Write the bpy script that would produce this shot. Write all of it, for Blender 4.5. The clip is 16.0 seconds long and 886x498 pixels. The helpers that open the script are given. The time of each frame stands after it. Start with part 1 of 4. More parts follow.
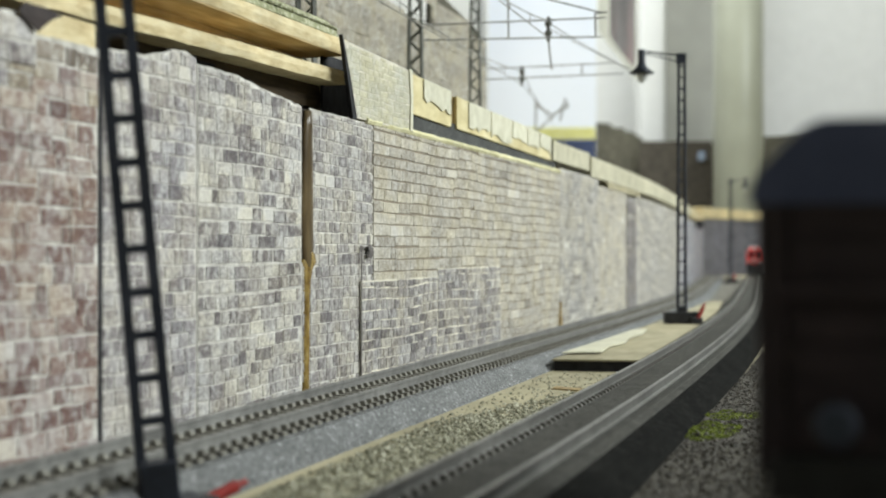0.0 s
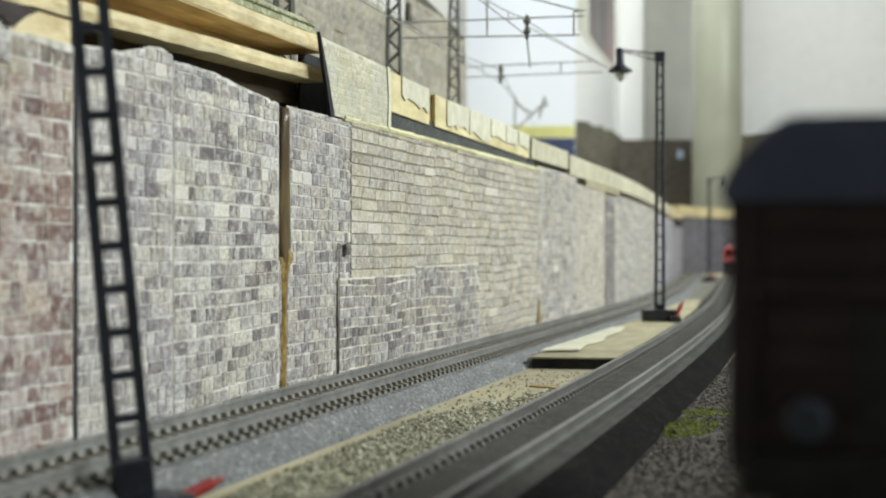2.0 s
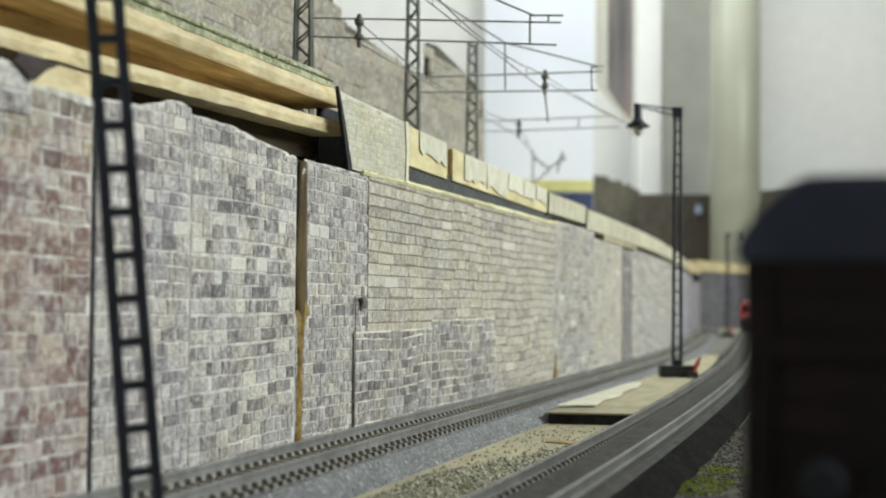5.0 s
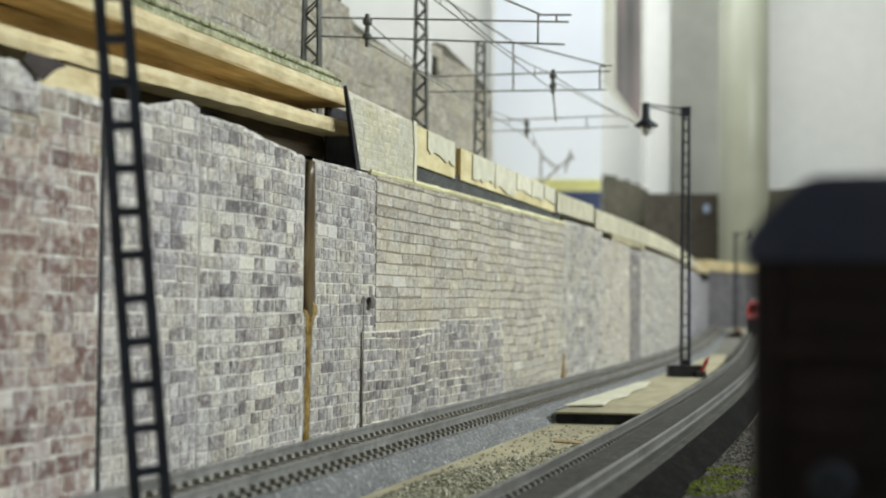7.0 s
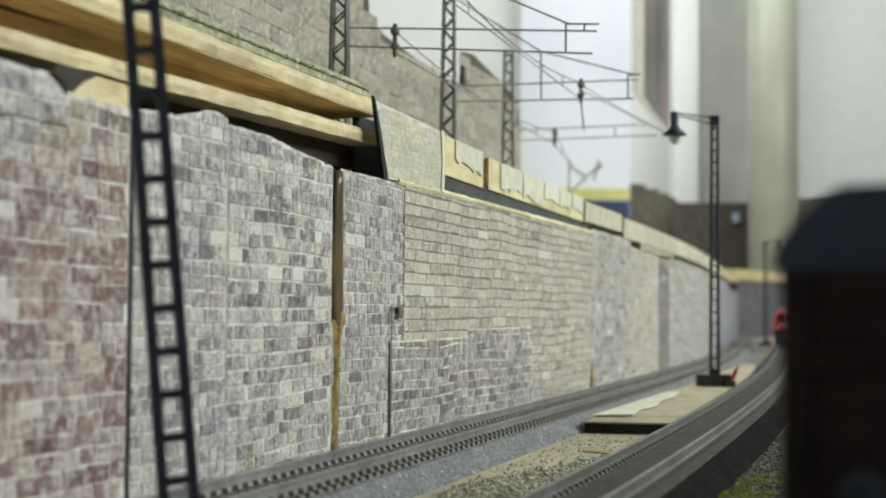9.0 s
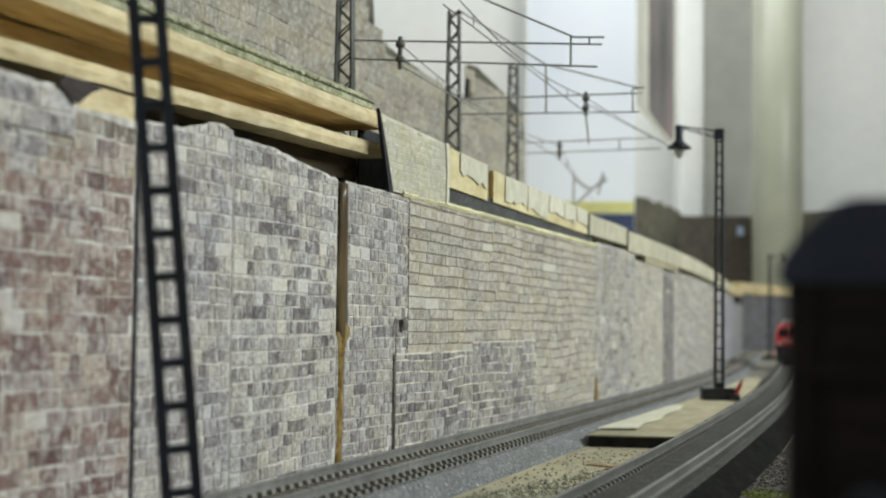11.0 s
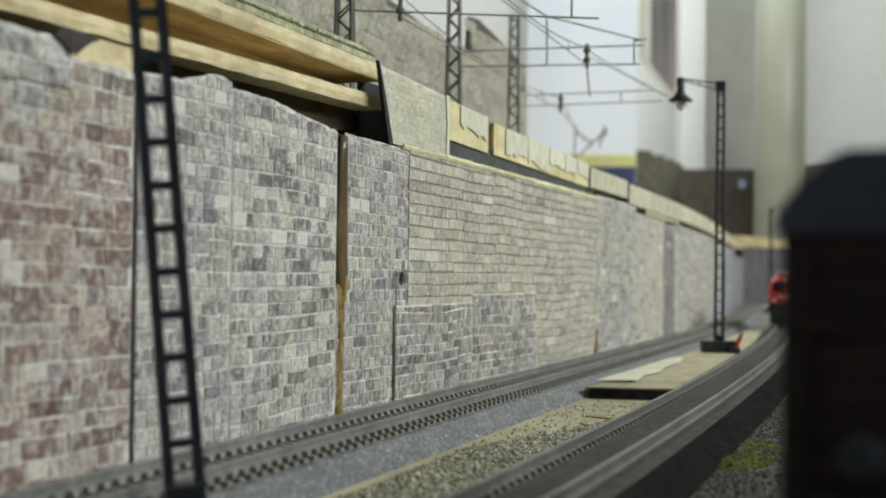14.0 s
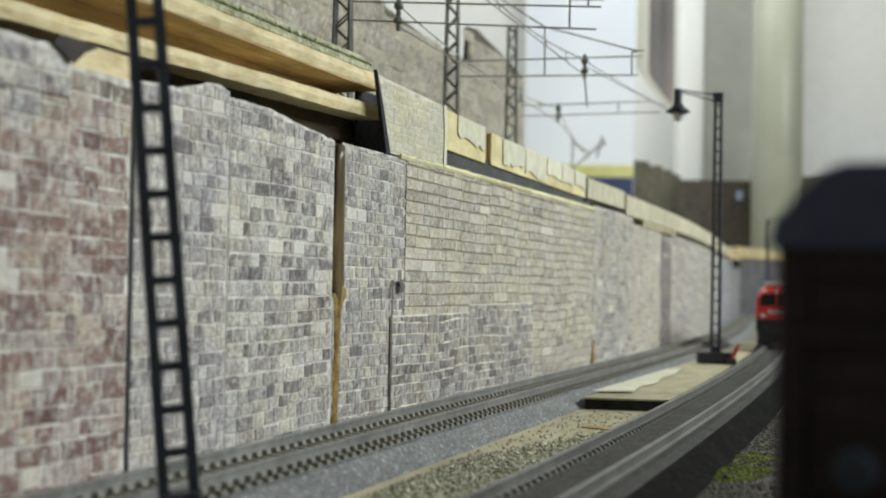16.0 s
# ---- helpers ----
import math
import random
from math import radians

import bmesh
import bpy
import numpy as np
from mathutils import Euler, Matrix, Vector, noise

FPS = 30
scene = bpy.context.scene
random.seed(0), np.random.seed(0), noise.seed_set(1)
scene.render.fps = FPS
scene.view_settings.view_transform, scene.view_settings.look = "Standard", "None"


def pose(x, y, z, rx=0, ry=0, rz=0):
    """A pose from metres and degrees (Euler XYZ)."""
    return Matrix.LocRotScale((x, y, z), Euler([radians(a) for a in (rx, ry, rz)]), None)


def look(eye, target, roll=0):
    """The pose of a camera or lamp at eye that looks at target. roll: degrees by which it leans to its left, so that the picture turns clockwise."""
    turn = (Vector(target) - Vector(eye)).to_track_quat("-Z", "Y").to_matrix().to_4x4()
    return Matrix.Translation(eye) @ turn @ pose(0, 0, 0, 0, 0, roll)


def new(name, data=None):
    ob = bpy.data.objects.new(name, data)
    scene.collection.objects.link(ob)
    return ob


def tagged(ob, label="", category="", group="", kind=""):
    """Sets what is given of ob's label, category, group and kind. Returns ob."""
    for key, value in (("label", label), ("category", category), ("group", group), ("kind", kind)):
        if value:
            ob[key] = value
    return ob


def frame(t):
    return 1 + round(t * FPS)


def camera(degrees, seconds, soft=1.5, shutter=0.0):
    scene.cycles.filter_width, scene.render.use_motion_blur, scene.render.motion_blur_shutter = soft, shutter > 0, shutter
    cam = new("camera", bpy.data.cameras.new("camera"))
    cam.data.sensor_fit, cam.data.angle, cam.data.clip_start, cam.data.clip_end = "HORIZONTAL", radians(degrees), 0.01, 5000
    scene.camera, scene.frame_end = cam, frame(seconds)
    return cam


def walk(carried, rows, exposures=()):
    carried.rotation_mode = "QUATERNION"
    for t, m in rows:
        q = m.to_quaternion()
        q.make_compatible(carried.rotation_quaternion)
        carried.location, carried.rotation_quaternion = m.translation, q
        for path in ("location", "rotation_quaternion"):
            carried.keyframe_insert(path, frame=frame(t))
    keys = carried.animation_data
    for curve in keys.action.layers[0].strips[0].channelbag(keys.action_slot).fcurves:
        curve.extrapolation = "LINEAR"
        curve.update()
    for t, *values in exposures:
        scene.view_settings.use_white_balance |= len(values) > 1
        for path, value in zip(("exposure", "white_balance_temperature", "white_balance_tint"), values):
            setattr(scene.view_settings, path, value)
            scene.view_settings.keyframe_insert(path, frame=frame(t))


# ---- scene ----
CM = 0.01
cam = camera(34.0, 16.0, soft=2.0)
cam.data.dof.use_dof = True
cam.data.dof.focus_distance = 0.50
cam.data.dof.aperture_fstop = 20.0
walk(cam, [
    (0.0, pose(0.00046, -0.00032, 0.05025, 90.049, -0.024, 15.931)),
    (0.5, pose(0.00048, -0.00032, 0.05008, 90.637, -0.014, 15.643)),
    (1.0, pose(0.00093, -0.00019, 0.05036, 91.280, -0.060, 15.452)),
    (1.5, pose(0.00107, -0.00015, 0.05007, 90.609, -0.081, 15.226)),
    (2.0, pose(0.00117, -0.00012, 0.05004, 89.981, -0.064, 15.132)),
    (2.5, pose(0.00092, -0.00019, 0.05005, 89.924, -0.152, 15.134)),
    (3.0, pose(0.00145, -0.00004, 0.05028, 90.561, -0.119, 15.191)),
    (3.5, pose(0.00148, -0.00003, 0.05039, 91.159, -0.397, 14.952)),
    (4.0, pose(0.00144, -0.00004, 0.05035, 91.702, -0.351, 14.942)),
    (4.5, pose(0.00148, -0.00003, 0.05043, 92.058, -0.502, 15.736)),
    (4.7, pose(0.00152, -0.00002, 0.05048, 92.072, -0.500, 15.799)),
    (6.8, pose(0.00156, -0.00001, 0.05045, 91.986, -0.502, 16.111)),
    (7.0, pose(0.00156, -0.00001, 0.05058, 92.038, -0.519, 16.141)),
    (7.5, pose(0.00162, 0.00001, 0.05054, 92.281, -0.506, 16.350)),
    (8.0, pose(0.00160, 0.00000, 0.05050, 92.246, -0.488, 16.617)),
    (8.5, pose(0.00158, -0.00001, 0.05072, 92.252, -0.437, 16.954)),
    (9.0, pose(0.00169, 0.00003, 0.05062, 92.399, -0.474, 17.264)),
    (9.2, pose(0.00151, -0.00002, 0.05061, 92.491, -0.463, 17.273)),
    (11.3, pose(0.00157, -0.00001, 0.05057, 92.909, -0.637, 17.442)),
    (11.5, pose(0.00163, 0.00001, 0.05059, 92.848, -0.600, 17.455)),
    (12.0, pose(0.00168, 0.00002, 0.05053, 92.825, -0.624, 17.435)),
    (12.5, pose(0.00155, -0.00001, 0.05060, 92.778, -0.599, 17.417)),
    (13.0, pose(0.00160, 0.00000, 0.05067, 92.882, -0.626, 17.434)),
    (13.5, pose(0.00190, 0.00008, 0.05037, 92.324, -0.187, 17.481)),
    (14.0, pose(0.00210, 0.00014, 0.05030, 91.053, -0.648, 17.486)),
    (14.5, pose(0.00190, 0.00009, 0.05037, 90.798, -0.800, 17.214)),
    (15.0, pose(0.00202, 0.00012, 0.05031, 90.738, -0.758, 16.974)),
    (15.5, pose(0.00187, 0.00008, 0.05046, 91.065, -0.763, 16.783)),
    (16.0, pose(0.00227, 0.00019, 0.05050, 91.423, -0.992, 17.365)),
], exposures=((0.0, 0.08), (3.0, 0.08), (4.5, -0.02), (9.0, -0.15), (12.5, -0.32), (14.5, -0.26), (16.0, -0.17)))

# ---------------------------------------------------------------- light
world = bpy.data.worlds.new("room_world")
scene.world = world
world.use_nodes = True
world.node_tree.nodes["Background"].inputs[0].default_value = (0.75, 0.85, 1.0, 1)
world.node_tree.nodes["Background"].inputs[1].default_value = 0.25


def area_lamp(name, eye, target, sx, sy, watts, colour):
    data = bpy.data.lights.new(name, "AREA")
    data.shape, data.size, data.size_y, data.energy, data.color = "RECTANGLE", sx, sy, watts, colour
    ob = new(name, data)
    ob.matrix_world = look(eye, target)
    return ob


# Added unseen light, set low at the side to brighten the printed wall.
area_lamp("added_side_light", (1.40, 1.10, 0.98), (-0.16, 0.75, 0.05), 1.9, 0.5, 51, (0.915, 0.98, 0.965))
# Added unseen light that brightens the poster and the room's far end.
area_lamp("added_backdrop_light", (-0.58, 2.55, 1.6), (-0.66, 3.1, 0.2), 1.8, 0.4, 36, (0.93, 0.98, 0.97))

# ---------------------------------------------------------------- materials


def node_material(name, rough=0.6, metal=0.0, spec=0.4):
    m = bpy.data.materials.new(name)
    m.use_nodes = True
    b = m.node_tree.nodes["Principled BSDF"]
    b.inputs["Roughness"].default_value = rough
    b.inputs["Metallic"].default_value = metal
    b.inputs["Specular IOR Level"].default_value = spec
    return m, m.node_tree.nodes, m.node_tree.links, b


def speckled(name, stops, scale=300.0, detail=6.0, rough=0.7, bump=0.3, bump_scale=None, metal=0.0, stretch=(1, 1, 1), stain=0.25, spec=0.4):
    """Colour from noise at two scales, with a fine bump. stops: (place, colour)."""
    m, n, l, b = node_material(name, rough, metal, spec)
    co = n.new("ShaderNodeTexCoord")
    mp = n.new("ShaderNodeMapping")
    mp.inputs["Scale"].default_value = stretch
    l.new(co.outputs["Object"], mp.inputs["Vector"])
    a = n.new("ShaderNodeTexNoise")
    a.inputs["Scale"].default_value, a.inputs["Detail"].default_value = scale, detail
    l.new(mp.outputs[0], a.inputs["Vector"])
    ramp = n.new("ShaderNodeValToRGB")
    while len(ramp.color_ramp.elements) < len(stops):
        ramp.color_ramp.elements.new(0.5)
    for e, (p, c) in zip(ramp.color_ramp.elements, stops):
        e.position, e.color = p, (*c, 1)
    l.new(a.outputs["Fac"], ramp.inputs[0])
    big = n.new("ShaderNodeTexNoise")
    big.inputs["Scale"].default_value, big.inputs["Detail"].default_value = scale * 0.13, 4
    l.new(co.outputs["Object"], big.inputs["Vector"])
    mr = n.new("ShaderNodeMapRange")
    mr.inputs["From Min"].default_value, mr.inputs["From Max"].default_value = 0.3, 0.7
    mr.inputs["To Min"].default_value, mr.inputs["To Max"].default_value = 1 - stain, 1 + stain
    l.new(big.outputs["Fac"], mr.inputs[0])
    mul = n.new("ShaderNodeVectorMath")
    mul.operation = "SCALE"
    l.new(ramp.outputs[0], mul.inputs[0])
    l.new(mr.outputs[0], mul.inputs["Scale"])
    l.new(mul.outputs[0], b.inputs["Base Color"])
    f = n.new("ShaderNodeTexNoise")
    f.inputs["Scale"].default_value, f.inputs["Detail"].default_value = bump_scale or scale * 2, 4
    l.new(mp.outputs[0], f.inputs["Vector"])
    bp = n.new("ShaderNodeBump")
    bp.inputs["Strength"].default_value, bp.inputs["Distance"].default_value = bump, 0.0006
    l.new(f.outputs["Fac"], bp.inputs["Height"])
    l.new(bp.outputs[0], b.inputs["Normal"])
    return m


def stone_print(name, stops, single=False, own=1.0, odd_share=0.06):
    """Printed stone: each one takes its own tone, with cloudy printing inside it."""
    m, n, l, b = node_material(name, 0.55, 0, 0.35)
    if single:
        rnd = n.new("ShaderNodeObjectInfo").outputs["Random"]
    else:
        rnd = n.new("ShaderNodeNewGeometry").outputs["Random Per Island"]
    co = n.new("ShaderNodeNewGeometry")
    ns = n.new("ShaderNodeTexNoise")
    ns.inputs["Scale"].default_value, ns.inputs["Detail"].default_value, ns.inputs["Roughness"].default_value = 780, 8, 0.72
    l.new(co.outputs["Position"], ns.inputs["Vector"])
    big = n.new("ShaderNodeTexNoise")
    big.inputs["Scale"].default_value, big.inputs["Detail"].default_value = 42, 3
    l.new(co.outputs["Position"], big.inputs["Vector"])
    tone = n.new("ShaderNodeMath")
    tone.operation = "MULTIPLY_ADD"
    l.new(rnd, tone.inputs[0])
    tone.inputs[1].default_value, tone.inputs[2].default_value = own, (1 - own) * 0.5
    add = n.new("ShaderNodeMath")
    add.operation = "MULTIPLY_ADD"
    l.new(ns.outputs["Fac"], add.inputs[0])
    add.inputs[1].default_value = 3.0
    l.new(tone.outputs[0], add.inputs[2])
    add2 = n.new("ShaderNodeMath")
    add2.operation = "MULTIPLY_ADD"
    l.new(big.outputs["Fac"], add2.inputs[0])
    add2.inputs[1].default_value = 0.7
    l.new(add.outputs[0], add2.inputs[2])
    mr = n.new("ShaderNodeMapRange")
    mr.inputs["From Min"].default_value, mr.inputs["From Max"].default_value = 1.6, 3.05
    l.new(add2.outputs[0], mr.inputs[0])
    ramp = n.new("ShaderNodeValToRGB")
    while len(ramp.color_ramp.elements) < len(stops):
        ramp.color_ramp.elements.new(0.5)
    for e, (p, c) in zip(ramp.color_ramp.elements, stops):
        e.position, e.color = p, (*c, 1)
    l.new(mr.outputs[0], ramp.inputs[0])
    mp = n.new("ShaderNodeMapping")
    mp.inputs["Scale"].default_value = (1, 0.9, 0.85)
    l.new(co.outputs["Position"], mp.inputs["Vector"])
    st = n.new("ShaderNodeTexNoise")
    st.inputs["Scale"].default_value, st.inputs["Detail"].default_value, st.inputs["Roughness"].default_value = 430, 5, 0.68
    l.new(mp.outputs[0], st.inputs["Vector"])
    sm = n.new("ShaderNodeMapRange")
    sm.inputs["From Min"].default_value, sm.inputs["From Max"].default_value = 0.47, 0.64
    sm.inputs["To Max"].default_value = 0.72
    l.new(st.outputs["Fac"], sm.inputs[0])
    mix = n.new("ShaderNodeMix")
    mix.data_type = "RGBA"
    l.new(sm.outputs[0], mix.inputs["Factor"])
    l.new(ramp.outputs[0], mix.inputs["A"])
    mix.inputs["B"].default_value = (*[0.25 * p + 0.75 * q for p, q in zip(stops[-1][1], (0.66, 0.64, 0.60))], 1)
    odd = n.new("ShaderNodeValToRGB")
    odd.color_ramp.interpolation = "CONSTANT"
    odd.color_ramp.elements[0].color, odd.color_ramp.elements[1].color = (0.45, 0.45, 0.45, 1), (0, 0, 0, 1)
    odd.color_ramp.elements[1].position = odd_share
    e = odd.color_ramp.elements.new(1 - odd_share)
    e.color = (0.5, 0.5, 0.5, 1)
    l.new(rnd, odd.inputs[0])
    side = n.new("ShaderNodeMath")
    side.operation = "GREATER_THAN"
    side.inputs[1].default_value = 0.5
    l.new(rnd, side.inputs[0])
    extreme = n.new("ShaderNodeMix")
    extreme.data_type = "RGBA"
    extreme.inputs["A"].default_value = (*stops[0][1], 1)
    extreme.inputs["B"].default_value = (0.70, 0.68, 0.64, 1)
    l.new(side.outputs[0], extreme.inputs["Factor"])
    mixed = n.new("ShaderNodeMix")
    mixed.data_type = "RGBA"
    l.new(odd.outputs[0], mixed.inputs["Factor"])
    l.new(mix.outputs["Result"], mixed.inputs["A"])
    l.new(extreme.outputs["Result"], mixed.inputs["B"])
    hue = n.new("ShaderNodeTexNoise")
    hue.inputs["Scale"].default_value, hue.inputs["Detail"].default_value = 70, 5
    l.new(co.outputs["Position"], hue.inputs["Vector"])
    hr = n.new("ShaderNodeMath")
    hr.operation = "MULTIPLY_ADD"
    l.new(rnd, hr.inputs[0])
    hr.inputs[1].default_value = 0.12
    l.new(hue.outputs["Fac"], hr.inputs[2])
    tint = n.new("ShaderNodeValToRGB")
    for e, (p, c) in zip([tint.color_ramp.elements[0], tint.color_ramp.elements[1], tint.color_ramp.elements.new(0.62), tint.color_ramp.elements.new(0.76)],
                         ((0.40, (0.97, 0.99, 1.03)), (0.85, (1.05, 0.97, 0.96)), (0.56, (1.0, 1.0, 1.0)), (0.68, (1.03, 1.01, 0.93)))):
        e.position, e.color = p, (*c, 1)
    l.new(hr.outputs[0], tint.inputs[0])
    tm = n.new("ShaderNodeVectorMath")
    tm.operation = "MULTIPLY"
    l.new(mixed.outputs["Result"], tm.inputs[0])
    l.new(tint.outputs[0], tm.inputs[1])
    l.new(tm.outputs[0], b.inputs["Base Color"])
    bp = n.new("ShaderNodeBump")
    bp.inputs["Strength"].default_value, bp.inputs["Distance"].default_value = 0.4, 0.0005
    l.new(ns.outputs["Fac"], bp.inputs["Height"])
    l.new(bp.outputs[0], b.inputs["Normal"])
    return m


RED = [(0.0, (0.082, 0.04, 0.034)), (0.35, (0.17, 0.096, 0.08)), (0.65, (0.28, 0.195, 0.165)), (1.0, (0.60, 0.545, 0.49))]
VIOLET = [(0.0, (0.088, 0.073, 0.078)), (0.3, (0.205, 0.18, 0.183)), (0.6, (0.375, 0.345, 0.335)), (0.9, (0.64, 0.61, 0.585)), (1.0, (0.80, 0.78, 0.75))]
GREY = [(0.0, (0.085, 0.072, 0.074)), (0.3, (0.20, 0.175, 0.172)), (0.6, (0.36, 0.335, 0.31)), (0.9, (0.64, 0.61, 0.555)), (1.0, (0.80, 0.78, 0.72))]
TAN = [(0.0, (0.14, 0.119, 0.096)), (0.3, (0.285, 0.25, 0.20)), (0.6, (0.44, 0.403, 0.33)), (0.9, (0.64, 0.60, 0.515)), (1.0, (0.80, 0.76, 0.67))]
PALE = [(0.0, (0.17, 0.153, 0.138)), (0.4, (0.31, 0.288, 0.26)), (1.0, (0.55, 0.52, 0.465))]
BLUE = [(0.0, (0.15, 0.15, 0.19)), (0.5, (0.27, 0.27, 0.32)), (1.0, (0.45, 0.45, 0.50))]
DARK = [(0.0, (0.08, 0.07, 0.072)), (0.5, (0.17, 0.15, 0.15)), (1.0, (0.32, 0.295, 0.285))]
ROSE = [(0.0, (0.12, 0.078, 0.072)), (0.35, (0.23, 0.165, 0.15)), (0.7, (0.38, 0.31, 0.285)), (1.0, (0.60, 0.54, 0.49))]
UMBER = [(0.0, (0.11, 0.085, 0.065)), (0.35, (0.22, 0.175, 0.135)), (0.7, (0.38, 0.325, 0.26)), (1.0, (0.62, 0.56, 0.47))]
STONES = {k: stone_print("printed_stone", v, False, {"tan": 0.45, "grey": 0.6, "violet": 0.65, "red": 0.8, "rose": 0.8}.get(k, 1.0), 0.015 if k == "tan" else 0.05) for k, v in dict(red=RED, violet=VIOLET, grey=GREY, tan=TAN, pale=PALE, blue=BLUE, dark=DARK, rose=ROSE, umber=UMBER).items()}
PATCH = [(0.0, (0.08, 0.07, 0.07)), (0.35, (0.19, 0.17, 0.165)), (0.65, (0.32, 0.295, 0.275)), (1.0, (0.56, 0.53, 0.48))]
STONES["patch"] = stone_print("printed_stone", PATCH, False, 0.7)
STONES_SINGLE = {k: stone_print("printed_stone", v, True) for k, v in dict(violet=VIOLET, grey=GREY, red=RED).items()}
MORTAR = speckled("mortar_print", [(0.28, (0.36, 0.335, 0.30)), (0.5, (0.58, 0.555, 0.505)), (0.7, (0.74, 0.72, 0.665))], 260, rough=0.6, stain=0.2)
MORTAR_TAN = speckled("mortar_print", [(0.3, (0.60, 0.56, 0.46)), (0.7, (0.76, 0.72, 0.61))], 500, rough=0.6)
PLY = speckled("plywood", [(0.22, (0.46, 0.35, 0.18)), (0.42, (0.62, 0.51, 0.29)), (0.6, (0.70, 0.60, 0.37)), (0.8, (0.76, 0.68, 0.46))], 300, stretch=(1, 0.45, 1.3), rough=0.8, stain=0.18, bump=0.5)
PLY_DARK = speckled("plywood_core", [(0.25, (0.18, 0.12, 0.05)), (0.5, (0.32, 0.23, 0.105)), (0.75, (0.45, 0.35, 0.18))], 330, stretch=(1, 0.15, 1.6), rough=0.8, stain=0.3, bump=0.8)
# Plywood with the shade under the upper plank put into its brown.
PLY_SHADED = speckled("shaded_plywood", [(0.25, (0.42, 0.28, 0.12)), (0.5, (0.56, 0.41, 0.20)), (0.75, (0.68, 0.54, 0.31))], 260, stretch=(1, 0.2, 1.6), rough=0.8, stain=0.3, bump=0.8)
BOARD_WOOD = speckled("board_wood", [(0.3, (0.31, 0.275, 0.17)), (0.6, (0.42, 0.375, 0.245)), (0.8, (0.50, 0.46, 0.33))], 90, stretch=(1.5, 0.4, 1), rough=0.75)
CREAM_WOOD = speckled("cream_wood", [(0.3, (0.50, 0.42, 0.22)), (0.55, (0.64, 0.56, 0.32)), (0.75, (0.72, 0.65, 0.42))], 160, stretch=(1, 0.4, 1), rough=0.8, stain=0.2, bump=0.4)
CREAM_CARD = speckled("beige_coping_card", [(0.3, (0.42, 0.39, 0.28)), (0.55, (0.54, 0.51, 0.38)), (0.75, (0.64, 0.60, 0.46))], 90, rough=0.8, stain=0.2)
MORTAR_UMBER = speckled("shadowed_joint_print", [(0.3, (0.19, 0.155, 0.115)), (0.7, (0.34, 0.29, 0.225))], 500, rough=0.6)
CARD = speckled("grey_card", [(0.3, (0.36, 0.345, 0.28)), (0.7, (0.50, 0.475, 0.40))], 160, rough=0.8, stain=0.15)
PAPER = speckled("torn_paper", [(0.3, (0.58, 0.555, 0.42)), (0.7, (0.72, 0.70, 0.56))], 200, rough=0.8, stain=0.1)
# Black card; also colours added sheets that stand for shade in recesses.
BLACK = speckled("black_shade_card", [(0.3, (0.012, 0.012, 0.014)), (0.7, (0.035, 0.035, 0.04))], 200, rough=0.85)
ASPHALT = speckled("black_foam", [(0.3, (0.045, 0.047, 0.047)), (0.6, (0.085, 0.088, 0.086)), (0.75, (0.19, 0.19, 0.185))], 700, rough=0.85, bump=0.8)
BALLAST = speckled("grey_ballast", [(0.3, (0.066, 0.07, 0.072)), (0.52, (0.148, 0.152, 0.153)), (0.66, (0.27, 0.275, 0.275)), (0.74, (0.72, 0.73, 0.72))], 900, rough=0.6, bump=1.0, stain=0.15)
# Dark foam roadbed; the shade on its slopes is put into this colour too.
BED_DARK_SHADED = speckled("shaded_dark_roadbed", [(0.3, (0.004, 0.004, 0.0036)), (0.55, (0.0085, 0.0085, 0.0076)), (0.75, (0.022, 0.021, 0.019))], 500, rough=0.95, bump=1.0, spec=0.05, stain=0.4)
BED_TOP = speckled("brown_grey_roadbed", [(0.3, (0.034, 0.033, 0.028)), (0.55, (0.064, 0.062, 0.054)), (0.75, (0.115, 0.11, 0.097))], 800, rough=0.85, bump=0.8, spec=0.2)
SLEEPER = speckled("sleeper_plastic", [(0.3, (0.055, 0.05, 0.045)), (0.7, (0.13, 0.12, 0.105))], 400, rough=0.55)
RAIL = speckled("dull_rail_metal", [(0.3, (0.12, 0.117, 0.108)), (0.7, (0.20, 0.195, 0.182))], 300, rough=0.45, metal=0.4, bump=0.1)
RAIL_DUSTY = speckled("dusty_grey_rail", [(0.3, (0.155, 0.152, 0.144)), (0.7, (0.25, 0.245, 0.23))], 300, rough=0.5, metal=0.15, bump=0.1)
SLEEPER_DUSTY = speckled("dusty_sleeper_plastic", [(0.3, (0.12, 0.112, 0.094)), (0.7, (0.23, 0.217, 0.18))], 400, rough=0.6)
GRAVEL = speckled("scattered_gravel", [(0.3, (0.19, 0.18, 0.115)), (0.5, (0.32, 0.305, 0.205)), (0.7, (0.46, 0.44, 0.32))], 500, rough=0.8, bump=1.0)
MOSS = speckled("green_flock", [(0.3, (0.085, 0.115, 0.008)), (0.7, (0.17, 0.205, 0.015))], 500, rough=0.95, bump=1.0)
FLOCK = speckled("olive_flock", [(0.3, (0.22, 0.235, 0.12)), (0.52, (0.40, 0.405, 0.25)), (0.7, (0.60, 0.59, 0.45))], 600, rough=0.95, bump=1.0)
MAST = speckled("dark_mast_plastic", [(0.3, (0.012, 0.015, 0.024)), (0.7, (0.028, 0.033, 0.048))], 200, rough=0.5)
MAST_GREY = speckled("grey_green_mast_paint", [(0.3, (0.09, 0.095, 0.083)), (0.7, (0.165, 0.17, 0.148))], 200, rough=0.55)
